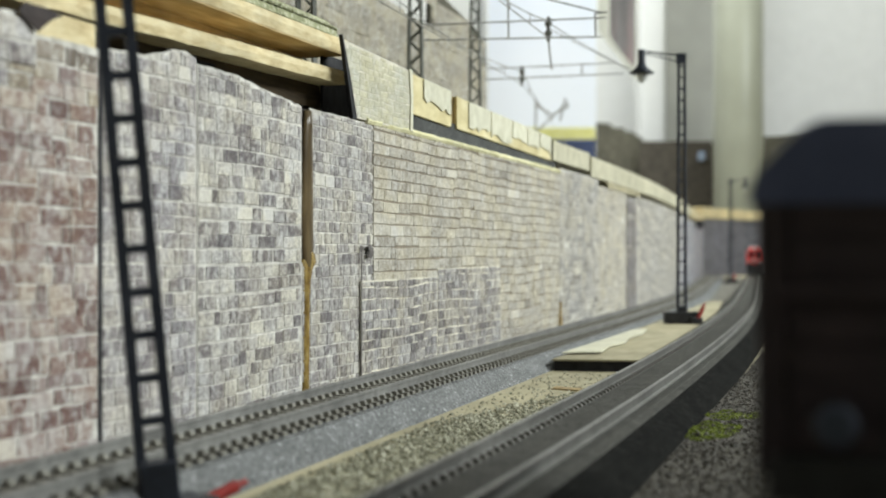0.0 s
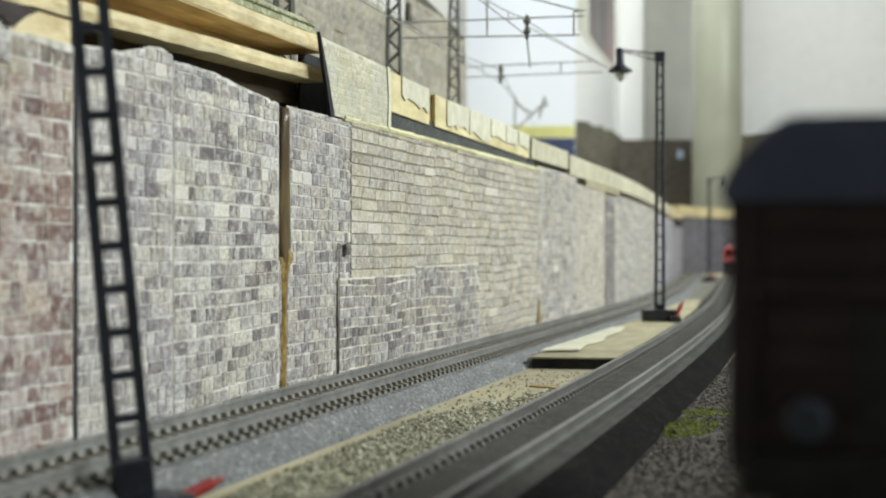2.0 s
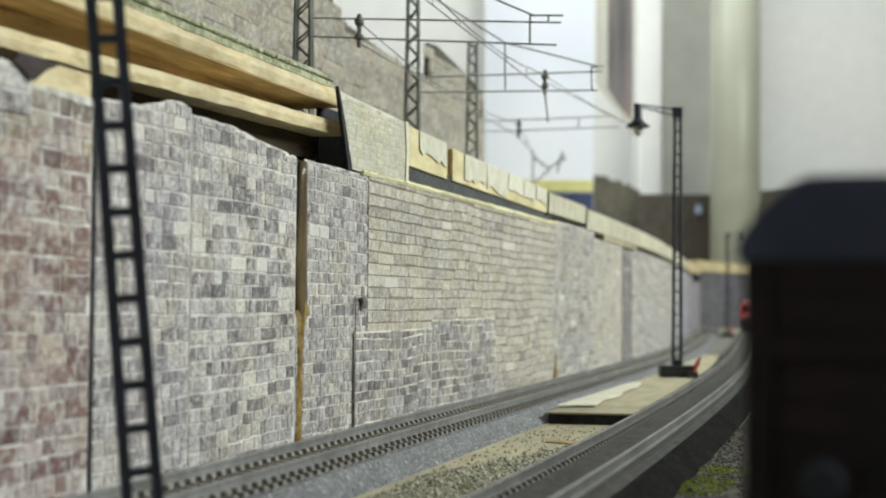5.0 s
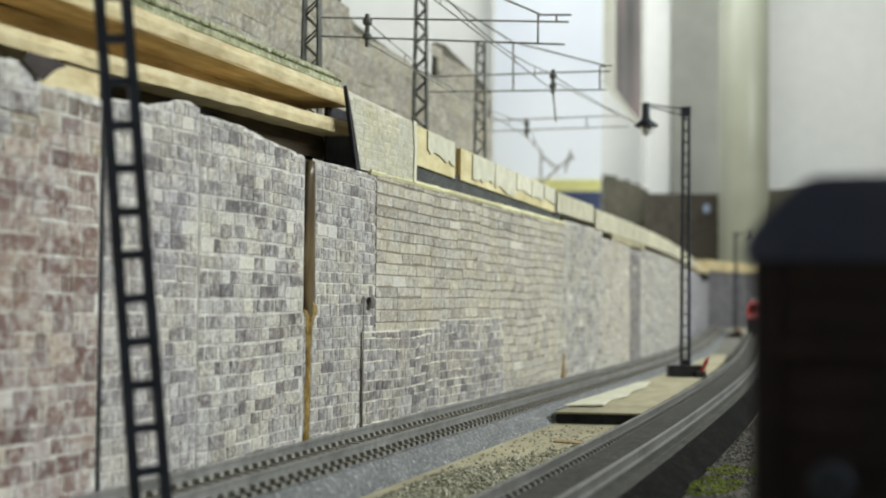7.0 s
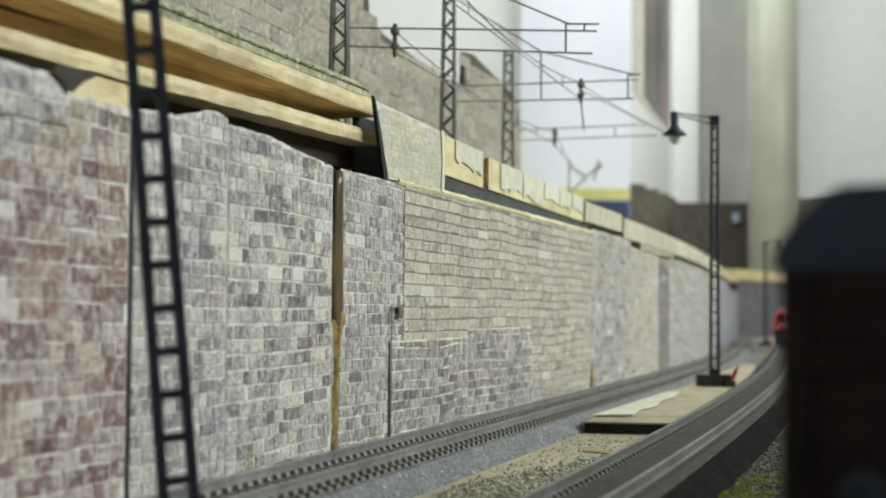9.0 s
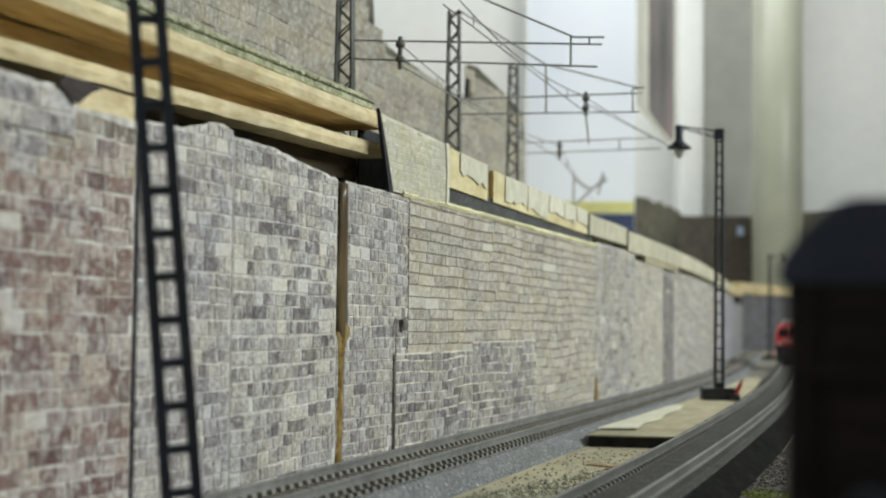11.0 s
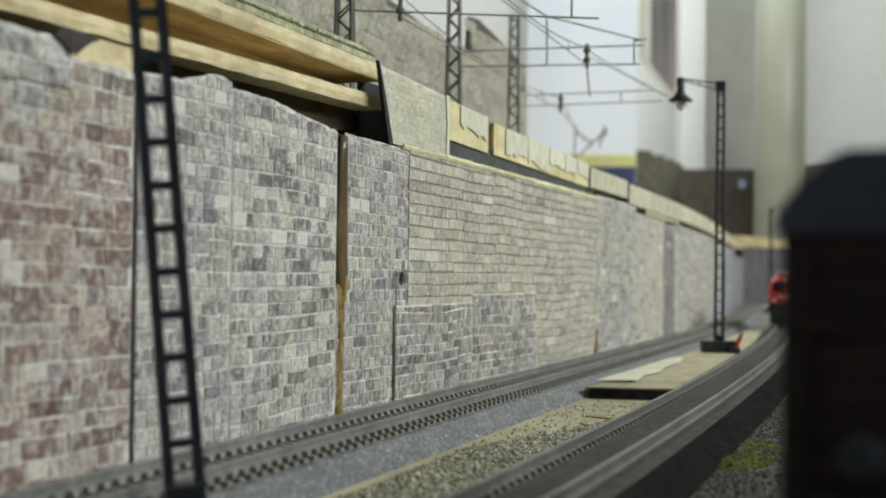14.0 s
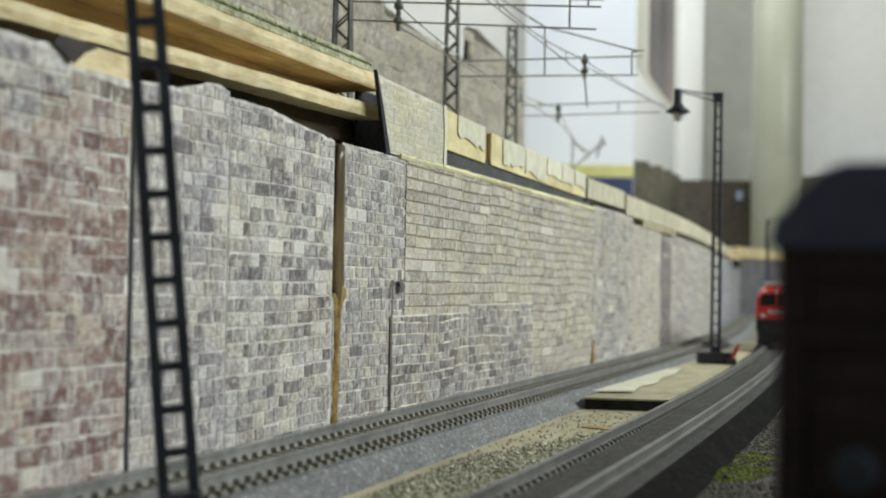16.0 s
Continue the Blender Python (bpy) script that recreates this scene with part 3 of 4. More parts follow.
def track(name, label, fx, s0, s1, pitch, level, bed, bed_material, gauge=1.6, chairs=True, count=285, sleeper_material=SLEEPER, rail_material=RAIL, fill=None):
    t = thing(name, label, "railway track")
    path = lay(fx, s0, s1)
    part("roadbed", extrude(bed, path), bed_material, t)
    if fill:
        part("ballast_fill", extrude(fill, path), BED_TOP, t, "brown-grey ballast between the sleepers")
    for o in (-gauge / 2, gauge / 2):
        prof = [(o - 0.12, level - 0.30), (o + 0.12, level - 0.30), (o + 0.12, level - 0.26), (o + 0.035, level - 0.23), (o + 0.035, level - 0.1), (o + 0.06, level - 0.07),
                (o + 0.055, level), (o - 0.055, level), (o - 0.06, level - 0.07), (o - 0.035, level - 0.1), (o - 0.035, level - 0.23), (o - 0.12, level - 0.26)]
        part("rail", extrude(prof, path), rail_material, t)
    bm = box(-1.28, 1.28, -0.15, 0.15, -0.14, 0.0)
    gauge *= 1.0647
    if chairs:
        for o in (-gauge / 2 + 0.17, gauge / 2 - 0.17) + (() if chairs == "inner" else (-gauge / 2 - 0.17, gauge / 2 + 0.17)):
            hexa(bm, [(o - 0.11, -0.12, -0.01), (o + 0.11, -0.12, -0.01), (o + 0.11, 0.12, -0.01), (o - 0.11, 0.12, -0.01),
                      (o - 0.06, -0.075, 0.09), (o + 0.06, -0.075, 0.09), (o + 0.06, 0.075, 0.09), (o - 0.06, 0.075, 0.09)])
    first = part("sleeper", bm, sleeper_material, t, plan=False)
    lift = -0.312 if fill else -0.30
    s, k = s0 + 0.4, 0
    vs, fs = [], []
    while s < s1 - 0.3:
        d = planned(fx(s + 0.5), s + 0.5) - planned(fx(s - 0.5), s - 0.5)
        m = Matrix.Translation(planned(fx(s) * CM, s * CM, (level + lift) * CM)) @ pose(0, 0, 0, 0, 0, math.degrees(math.atan2(-d.x, d.y)))
        if k < count:
            ob = first if k == 0 else new("sleeper", first.data)
            ob.parent = t
            ob.matrix_basis = m
        else:
            o = len(vs)
            vs += [m @ v.co for v in first.data.vertices]
            fs += [[o + q for q in p.vertices] for p in first.data.polygons]
        s += pitch
        k += 1
    if vs:
        me = bpy.data.meshes.new("far_sleepers")
        me.from_pydata(vs, [], fs)
        me.materials.append(sleeper_material)
        ob = new("far_sleepers", me)
        ob.parent = t
        tagged(ob, kind="stuff")
    return t


track("railway_track", "grey model railway track on a sparkling ballast bed beside the wall", far_x, 6, 158, 0.37, 1.0,
      [(-1.75, 0), (2.0, 0), (1.45, 0.6), (-1.75, 0.6)], BALLAST, sleeper_material=SLEEPER_DUSTY, rail_material=RAIL_DUSTY)
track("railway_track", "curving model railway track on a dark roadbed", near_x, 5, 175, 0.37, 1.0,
      [(-1.9, 0), (2.25, 0), (1.75, 0.44), (1.62, 0.55), (1.42, 0.63), (1.0, 0.68), (-1.1, 0.68), (-1.5, 0.64)], BED_DARK_SHADED, chairs="inner", sleeper_material=SLEEPER, fill=[(-1.55, 0.60), (1.50, 0.56), (1.40, 0.65), (1.15, 0.695), (-1.4, 0.695)])
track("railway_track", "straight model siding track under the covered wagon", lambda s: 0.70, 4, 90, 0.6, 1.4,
      [(-1.7, 0), (1.7, 0), (1.4, 1.02), (-1.4, 1.02)], BED_DARK_SHADED, chairs=False, count=140)

# ---------------------------------------------------------------- lattice masts and lamps


def lattice_mast(t, height, w0, w1, pitch, leg, material, zigzag, name="lattice"):
    for sx in (-1, 1):
        for sy in (-1, 1):
            part("leg", bar((sx * w0 / 2, sy * w0 / 2, 0), (sx * w1 / 2, sy * w1 / 2, height), leg), material, t)
    k = int(height / pitch)
    bm = bmesh.new()
    for i in range(k):
        z, zn = (i + 0.4) * height / k, min((i + 1.4) * height / k, height)
        w = w0 + (w1 - w0) * z / height
        wn = w0 + (w1 - w0) * zn / height
        for a, b, c, d in (((-1, -1), (1, -1), 0, 0), ((-1, 1), (1, 1), 0, 0), ((-1, -1), (-1, 1), 0, 0), ((1, -1), (1, 1), 0, 0)):
            if zigzag:
                e, g = (a, b) if i % 2 else (b, a)
                bar((e[0] * w / 2, e[1] * w / 2, z), (g[0] * wn / 2, g[1] * wn / 2, zn), leg * 0.6, bm)
            else:
                bar((a[0] * w / 2, a[1] * w / 2, z), (b[0] * w / 2, b[1] * w / 2, z), leg * 0.85, bm)
    part(name, bm, material, t)


near_mast = thing("catenary_mast", "dark lattice catenary mast leaning beside the track", "mast", -11.72, 12.4, 0.25, ry=-5.3, rx=0.5, rz=35.5)
part("foot_plate", box(-0.75, 0.75, -0.55, 0.55, -0.25, 0.1, 0.06), MAST, near_mast)
part("foot_block", box(-0.36, 0.36, -0.33, 0.33, 0.1, 0.85, 0.05), MAST, near_mast)
for sx in (-1, 1):
    part("leg", bar((sx * 0.285, 0, 0.8), (sx * 0.235, 0, 13.5), 0.19), MAST, near_mast)
for i in range(15):
    z = 1.60 + i * 0.805
    part("rung", box(-0.265, 0.265, -0.08, 0.08, z - 0.085, z + 0.085, 0.02, segments=1), MAST, near_mast)


def lamp_post(x, y, label, rz=0.0, foot=0.0, size=1.0):
    t = thing("street_lamp", label, "street lamp", x, y, foot, "lattice lamps along the track", rz=rz)
    t.scale = (size, size, size)
    part("foot_block", box(-1.2, 1.2, -0.7, 0.7, 0, 0.8, 0.08), IRON, t)
    part("socket", box(-0.35, 0.35, -0.3, 0.3, 0.8, 1.2, 0.05), IRON, t)
    lattice_mast(t, 18.2, 0.55, 0.40, 0.78, 0.10, MAST, False)
    part("head_block", box(-0.36, 0.30, -0.25, 0.25, 17.9, 18.6, 0.05), MAST, t)
    arm = bmesh.new()
    bar((-0.2, 0, 18.45), (-2.7, 0, 18.75), 0.10, arm)
    bar((-0.2, 0, 18.0), (-2.6, 0, 18.62), 0.08, arm)
    bar((-1.5, 0, 18.3), (-1.4, 0, 18.6), 0.06, arm)
    part("arm", arm, MAST, t)
    shade = part("shade", lathe([(0.22, 18.85), (0.28, 18.75), (0.26, 17.9), (0.34, 17.7), (0.85, 17.25), (0.80, 17.2), (0.2, 17.4)], centre=(-2.75, 0)), MAST, t, smooth=True)
    part("bulb", lathe([(0.16, 17.35), (0.34, 17.2), (0.34, 16.95), (0.2, 16.65), (0.05, 16.55)], centre=(-2.75, 0), sides=16), LAMP_GLASS, shade, "milky glass globe", smooth=True)
    return t


lamp_post(-9.75, 55.0, "dark lattice street lamp on a black foot block", 15.5, 0.5, 0.9)
lamp_post(-17.0, 136.0, "small distant dark lattice street lamp on a black foot", 195.5, 0.0, 0.84)

# ---------------------------------------------------------------- ground between and beside the tracks


def scatter(name, count, region, size, seed, material, parent, label="", z=0.0, cull=None):
    """Small angular stones strewn over a plan region, joined as one stuff mesh."""
    rng = random.Random(seed)
    spread = in_plan(parent)
    verts, faces = [], []
    base = [Vector(p) for p in ((1, 0, -0.4), (-0.5, 0.87, -0.4), (-0.5, -0.87, -0.4), (0.5, 0.6, 0.5), (-0.9, 0.1, 0.45), (0.3, -0.7, 0.5), (0, 0, 0.95))]
    tris = ((0, 1, 3), (1, 4, 3), (1, 2, 4), (2, 5, 4), (2, 0, 5), (0, 3, 5), (3, 4, 6), (4, 5, 6), (5, 3, 6), (0, 2, 1))
    for _ in range(count):
        x, y = region(rng)
        if cull and cull(x, y):
            continue
        if spread:
            x, y, _ = planned(x, y)
        r = rng.uniform(*size) * (1.6 if rng.random() < 0.06 else 1)
        turn = Euler((rng.uniform(-0.6, 0.6), rng.uniform(-0.6, 0.6), rng.uniform(0, 6.28))).to_matrix()
        b = len(verts)
        for p in base:
            q = turn @ Vector((p.x * r * rng.uniform(0.7, 1.3), p.y * r * rng.uniform(0.7, 1.3), p.z * r * 0.8))
            verts.append(((x + q.x) * CM, (y + q.y) * CM, (z + q.z + r * 0.25) * CM))
        faces += [tuple(b + i for i in f) for f in tris]
    me = bpy.data.meshes.new(name)
    me.from_pydata(verts, [], faces)
    me.materials.append(material)
    ob = new(name, me)
    ob.parent = parent
    return tagged(ob, label, kind="stuff")


def stones_by_island(name, dark, light):
    m, n, l, b = node_material(name, 0.75)
    g = n.new("ShaderNodeNewGeometry")
    ramp = n.new("ShaderNodeValToRGB")
    ramp.color_ramp.elements[0].color, ramp.color_ramp.elements[1].color = (*dark, 1), (*light, 1)
    e = ramp.color_ramp.elements.new(0.6)
    e.color = (*[0.6 * p + 0.4 * q for p, q in zip(dark, light)], 1)
    l.new(g.outputs["Random Per Island"], ramp.inputs[0])
    l.new(ramp.outputs[0], b.inputs["Base Color"])
    return m


LOOSE = stones_by_island("loose_gravel", (0.19, 0.185, 0.125), (0.62, 0.60, 0.47))
LOOSE_DARK = stones_by_island("dark_loose_gravel", (0.034, 0.030, 0.023), (0.155, 0.138, 0.112))
BALLAST_GRAIN = stones_by_island("ballast_grain", (0.09, 0.094, 0.1), (0.72, 0.73, 0.74))

gravel_strip = thing("gravel_strip", "thin layer of loose grey gravel between the two tracks", "gravel")
verge = [(-10.95, 9.0), (-8.0, 9.0), (-7.9, 24.0), (-8.2, 28.0), (-8.6, 25.0), (-9.1, 26.2), (-9.5, 23.4), (-10.1, 24.6), (-10.5, 21.5), (-10.65, 22.0), (-10.8, 18.0)]
part("gravel_bed", polygon_slab([(x, y, 0.004) for x, y in verge], (0, 0, 0.012)), GRAVEL, gravel_strip, "sandy gravel skin")


def strip_place(r):
    y = 9 + 26 * (1 - r.random() ** 0.6) if r.random() < 0.9 else r.uniform(20, 33)
    return -8.0 - 3.0 * r.random() ** 0.8, y


scatter("loose_gravel", 5600, strip_place, (0.028, 0.07), 5, LOOSE, gravel_strip, z=0.03,
        cull=lambda x, y: y > 22 and x < -11.25 + (y - 22) * 0.3)

scatter("loose_gravel", 700, lambda r: (r.uniform(-11.2, -8.1), 21 + 13.5 * r.random() ** 1.3), (0.02, 0.06), 15, LOOSE, gravel_strip, z=0.0)
grit = thing("grey_ground_sheet", "grey-brown gritty ground sheet between the far tracks", "ground sheet")
part("sheet", extrude([(-0.1, 0.004), (5.0, 0.004), (4.9, 0.06), (0.0, 0.06)], lay(lambda s: far_x(s) + 2.05, 72, 165, 4)), speckled("grey_brown_grit", [(0.3, (0.09, 0.085, 0.07)), (0.6, (0.19, 0.18, 0.15)), (0.8, (0.30, 0.28, 0.23))], 300, rough=0.9), grit)
side_ground = thing("gravel_ground", "dark loose gravel ground with green moss beside the siding", "gravel", kind="structure")
part("gravel_bed", box(-4.3, 42, 3, 232, 0.004, 0.05), speckled("dark_gravel_bed", [(0.3, (0.03, 0.027, 0.02)), (0.5, (0.066, 0.058, 0.046)), (0.7, (0.13, 0.118, 0.094))], 420, rough=0.9, bump=1.0), side_ground, plan=False)
scatter("loose_gravel", 9000, lambda r: (r.uniform(-4.0, -0.7), 14 + 46 * r.random() ** 1.5), (0.025, 0.065), 6, LOOSE_DARK, side_ground, z=0.05)
for mx, my, half_wide, half_long, grains in ((-3.57, 24.8, 0.75, 2.1, 1700), (-3.30, 27.4, 0.80, 1.1, 900)):
    moss = thing("moss_patch", "bright yellow-green flock moss strewn on the gravel", "moss", mx, my, 0.05, "moss patches")

    def moss_place(r, a_wide=half_wide, a_long=half_long):
        a, d = r.uniform(0, 6.28), r.random() ** 0.6
        return a_wide * d * math.cos(a) + 0.1 * math.sin(3 * a), a_long * d * math.sin(a) + 0.3 * math.sin(4 * a)

    scatter("moss_flock", grains, moss_place, (0.02, 0.05), 7, MOSS, moss)

# grains on the sloping shoulder of the far ballast
shoulder = thing("ballast_grains", "sparkling grey ballast grains on the track shoulder", "ballast")
rng = random.Random(11)
gv, gf = [], []
for _ in range(5200):
    y = 9 + 60 * rng.random() ** 1.7
    k = rng.random()
    x, z = far_x(y) + 1.36 + 0.62 * k, 0.62 - 0.6 * k
    x, y, _ = planned(x, y)
    r = rng.uniform(0.018, 0.045)
    b0 = len(gv)
    for p in ((1, 0, -0.5), (-0.5, 0.87, -0.5), (-0.5, -0.87, -0.5), (0.1, 0.1, 1)):
        gv.append(((x + p[0] * r * rng.uniform(0.6, 1.3)) * CM, (y + p[1] * r * rng.uniform(0.6, 1.3)) * CM, (z + p[2] * r) * CM))
    gf += [(b0, b0 + 1, b0 + 3), (b0 + 1, b0 + 2, b0 + 3), (b0 + 2, b0, b0 + 3)]
gm = bpy.data.meshes.new("grains")
gm.from_pydata(gv, [], gf)
gm.materials.append(BALLAST_GRAIN)
go = new("ballast_grit", gm)
go.parent = shoulder
tagged(go, kind="stuff")

# card plate under the lamp
plate = thing("card_plate", "pale card plate on a black strip between the tracks", "card plate")
part("black_strip", polygon_slab([(-11.35, 34.75, 0), (-8.32, 35.79, 0), (-8.61, 36.64, 0), (-11.64, 35.6, 0)], (0, 0, 0.42)), BLACK, plate, "black edge strip")
plate_pts = [(-11.4, 34.6), (-7.9, 35.9), (-8.0, 42), (-8.5, 54), (-9.2, 66), (-10.6, 80), (-11.9, 80), (-11.5, 66), (-11.35, 50)]
part("top_sheet", polygon_slab([(x, y, 0.425) for x, y in plate_pts], (0, 0, 0.07)), BOARD_WOOD, plate, "grey-beige card")
part("packing", polygon_slab([(x + 0.15 * (1 if x < -10 else -1), y + 1.2, 0.0) for x, y in plate_pts], (0, 0, 0.42)), BLACK, plate)
loose = bmesh.new()
sheet_pts = [(-11.45, 36.2), (-10.0, 37.2), (-10.3, 39.5), (-10.0, 41.5), (-10.4, 44.0), (-10.25, 46.5), (-10.6, 49.0), (-11.2, 48.6), (-11.3, 42.0)]
polygon_slab([(x, y, 0.56) for x, y in sheet_pts], (0, 0, 0.06), loose)
solo("paper_scrap", loose, PAPER, "torn cream paper scrap lying on the card plate", "paper")
solo("wood_crumb", box(-9.9, -8.9, 30.0, 30.5, 0.0, 0.05, 0.01), PLY_DARK, "flat brown wood splinter on the board", "splinter")


def red_plug(x, y, z, rz, tilt):
    t = thing("cable_plug", "red plastic cable plug with a black socket", "plug", x, y, z, "red plugs at the mast feet", rz=rz)
    part("socket", box(-0.35, 0.35, -0.3, 0.3, 0, 0.38, 0.08), IRON, t)
    part("pin", rod((0.05, 0, 0.2), (0.9 * math.cos(tilt), 0.1, 0.25 + 0.9 * math.sin(tilt)), 0.13, sides=10), RED_PLASTIC, t, "red plastic pin")
    part("tip", rod((0.9 * math.cos(tilt), 0.1, 0.25 + 0.9 * math.sin(tilt)), (1.15 * math.cos(tilt), 0.13, 0.25 + 1.15 * math.sin(tilt)), 0.07, sides=8), RED_PLASTIC, t)
    return t


red_plug(-11.5, 13.2, -0.12, 52, 0.25)
red_plug(-8.85, 54.9, 0.5, 20, 1.05)
red_plug(-16.0, 131.0, 0.5, 50, 1.0)

# ---------------------------------------------------------------- stick in the wall's gap
stick = thing("wooden_stick", "brown varnished wooden stick with amber glue run in the wall's gap", "stick", -15.75, 22.95, 0.0)


def turned_run(rows):
    sb = bmesh.new()
    rings = [[sb.verts.new((0.14 * math.cos(a) + 0.05, 1.5655 * (o + 0.5 * w * math.sin(a) + 0.04), z)) for a in [2 * math.pi * i / 10 for i in range(10)]] for z, w, o in rows]
    for a, c in zip(rings, rings[1:]):
        for i in range(10):
            sb.faces.new((a[i], a[(i + 1) % 10], c[(i + 1) % 10], c[i]))
    sb.faces.new(rings[0][::-1])
    sb.faces.new(rings[-1])
    return sb


part("shaft", turned_run(((4.25, 0.16, 0.0), (4.55, 0.46, 0.01), (4.95, 0.64, 0.03), (5.5, 0.64, 0.02), (7.0, 0.58, 0.02), (8.4, 0.48, 0.03), (9.0, 0.38, 0.05), (9.45, 0.22, 0.06))), GLUE, stick, smooth=True)
part("glue_run", turned_run(((0.3, 0.42, -0.12), (1.2, 0.31, -0.10), (2.0, 0.38, -0.09), (2.8, 0.31, -0.08), (3.5, 0.34, -0.07), (4.1, 0.42, -0.05), (4.4, 0.56, 0.0), (4.65, 0.80, 0.12), (4.85, 0.70, 0.12), (5.0, 0.4, 0.06))),
     speckled("amber_glue", [(0.3, (0.15, 0.09, 0.022)), (0.5, (0.30, 0.20, 0.06)), (0.75, (0.46, 0.35, 0.14))], 330, rough=0.22, bump=0.8), stick, "glossy amber glue", smooth=True)
# The gap's shade, put in as a dark strip over the grey backing.
solo("gap_shade_strip", box(-15.83, -15.79, 22.5, 23.25, 0.3, 9.5), speckled("dark_gap_shade", [(0.3, (0.02, 0.017, 0.013)), (0.7, (0.07, 0.058, 0.045))], 200, rough=0.85), "dark brown strip standing for the shade in the wall's gap", "card strip")
solo("seam_strip", box(-15.80, -15.655, 14.61, 14.71, 0.3, 9.4), BLACK, "dark seam between two paper sheets", "card strip")
DARK_TEAR = speckled("dark_torn_paper_edge", [(0.3, (0.06, 0.053, 0.049)), (0.7, (0.17, 0.155, 0.145))], 220, rough=0.85)
tear = thing("torn_slit", "dark torn slit where two paper sheets overlap", "paper tear")
part("slit", polygon_slab([(-15.585, 26.15, 0.35), (-15.585, 26.20, 0.35), (-15.585, 26.22, 2.4), (-15.585, 26.21, 4.9), (-15.585, 26.32, 5.12), (-15.585, 26.19, 5.18), (-15.585, 26.17, 2.4)], (0.02, 0, 0)), DARK_TEAR, tear)
part("curled_scrap", polygon_slab([(-15.57, 26.55, 4.8), (-15.57, 26.8, 4.75), (-15.57, 26.92, 5.0), (-15.57, 26.75, 5.22), (-15.57, 26.5, 5.15), (-15.57, 26.62, 4.98)], (0.05, 0.04, 0)), DARK_TEAR, tear, "curled dark scrap of paper")
solo("wood_chip", rod((-15.55, 48.6, 0.4), (-15.6, 48.9, 2.0), 0.2, sides=7, r2=0.05), PLY_DARK, "small brown wood chip at the wall's foot", "splinter")

# ---------------------------------------------------------------- upper level
deck = thing("upper_deck", "wooden upper deck of the layout behind the wall", "deck", kind="structure")
part("board", extrude([(-45, 10.6), (-1.25, 10.6), (-1.25, 11.3), (-45, 11.3)], lay(wall_x, 26, 168, 4)), BOARD_WOOD, deck)
# Added black sheet: the shade below the planks is put into its colour.
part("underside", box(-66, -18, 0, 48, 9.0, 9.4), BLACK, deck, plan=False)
PLANK = dict(x=-16.02, y=25.95, rz=-4.2, rx=0.13)


def plank(label, x0, x1, z0, z1, material, length=39.4, tilt=PLANK["rx"]):
    t = thing("plywood_plank", label, "plank", PLANK["x"], PLANK["y"], z0 * (1 - math.cos(radians(tilt))), "stacked plywood planks", rz=PLANK["rz"], rx=tilt)
    bm = bmesh.new()
    n = 40
    loops = []
    for i in range(n + 1):
        y = -length + length * i / n
        e = [0.05 * noise.noise((y * 0.7 + k * 9, z0, 0)) + 0.025 * noise.noise((y * 2.9, k * 5, z1)) for k in range(4)]
        loops.append([bm.verts.new(p) for p in ((x0, y, z0), (x1 - 0.04 + e[0], y, z0 + e[1]), (x1 + e[2], y, (z0 + z1) / 2), (x1 - 0.05 + e[3], y, z1 + e[1] * 0.6), (x0, y, z1))])
    for a, c in zip(loops, loops[1:]):
        for i in range(5):
            bm.faces.new((a[i], a[(i + 1) % 5], c[(i + 1) % 5], c[i]))
    bm.faces.new(loops[0])
    bm.faces.new(loops[-1][::-1])
    part("board", bm, material, t, smooth=False)
    return t


plank("pale plywood plank under the upper deck", -6.0, 0.0, 10.80, 11.26, PLY)
plank("plywood core between two planks, shade put into its brown", -6.2, -1.7, 11.22, 12.2, PLY_SHADED)
upper = plank("pale plywood plank with green flock on its top", -6.0, -0.05, 11.84, 12.38, PLY, tilt=-1.4)
# Thin veneer added to carry the underside's shade as a browner colour.
part("underside", box(-1.68, -0.10, -39.3, -0.3, 11.79, 11.83), PLY_SHADED, upper, "plywood underside with its shade put into the brown")
part("flock_mat", extrude([(-1.8, 12.36), (-0.08, 12.36), (-0.12, 12.56), (-0.5, 12.95), (-1.8, 13.15)], [(0, -39), (0, -21), (0, -0.9)]), FLOCK, upper, "olive grass mat")
scatter("flock", 9000, lambda r: (-0.1 - 1.2 * r.random() ** 1.5, -39 + 38.1 * r.random()), (0.03, 0.085), 9, stones_by_island("olive_flock_tuft", (0.28, 0.30, 0.16), (0.66, 0.65, 0.50)), upper, "olive grass flock", z=12.62)
# Shade below the lower plank is put into this batten's near-black colour.
plank("batten darkened for the shade under the planks", -5.0, -1.0, 10.0, 10.80, speckled("shade_dark_wood", [(0.3, (0.03, 0.02, 0.01)), (0.7, (0.085, 0.06, 0.032))], 260, stretch=(1, 0.2, 1.6), rough=0.85))
solo("wood_block", box(-16.4, -15.78, 13.0, 14.65, 9.45, 10.22, 0.05), PLY, "pale wooden block on top of the wall", "wood block")
flap = polygon_slab([(-15.58, 12.4, 9.95), (-15.52, 12.85, 9.62), (-15.46, 13.1, 9.9), (-15.42, 13.4, 10.08), (-15.5, 13.0, 10.16), (-15.58, 12.55, 10.18)], (0.03, 0.0, 0.0))
solo("paper_flap", flap, speckled("dark_paper_back", [(0.3, (0.03, 0.022, 0.021)), (0.7, (0.07, 0.052, 0.048))], 120, rough=0.8), "curled dark flap of torn paper at the wall's top", "paper")

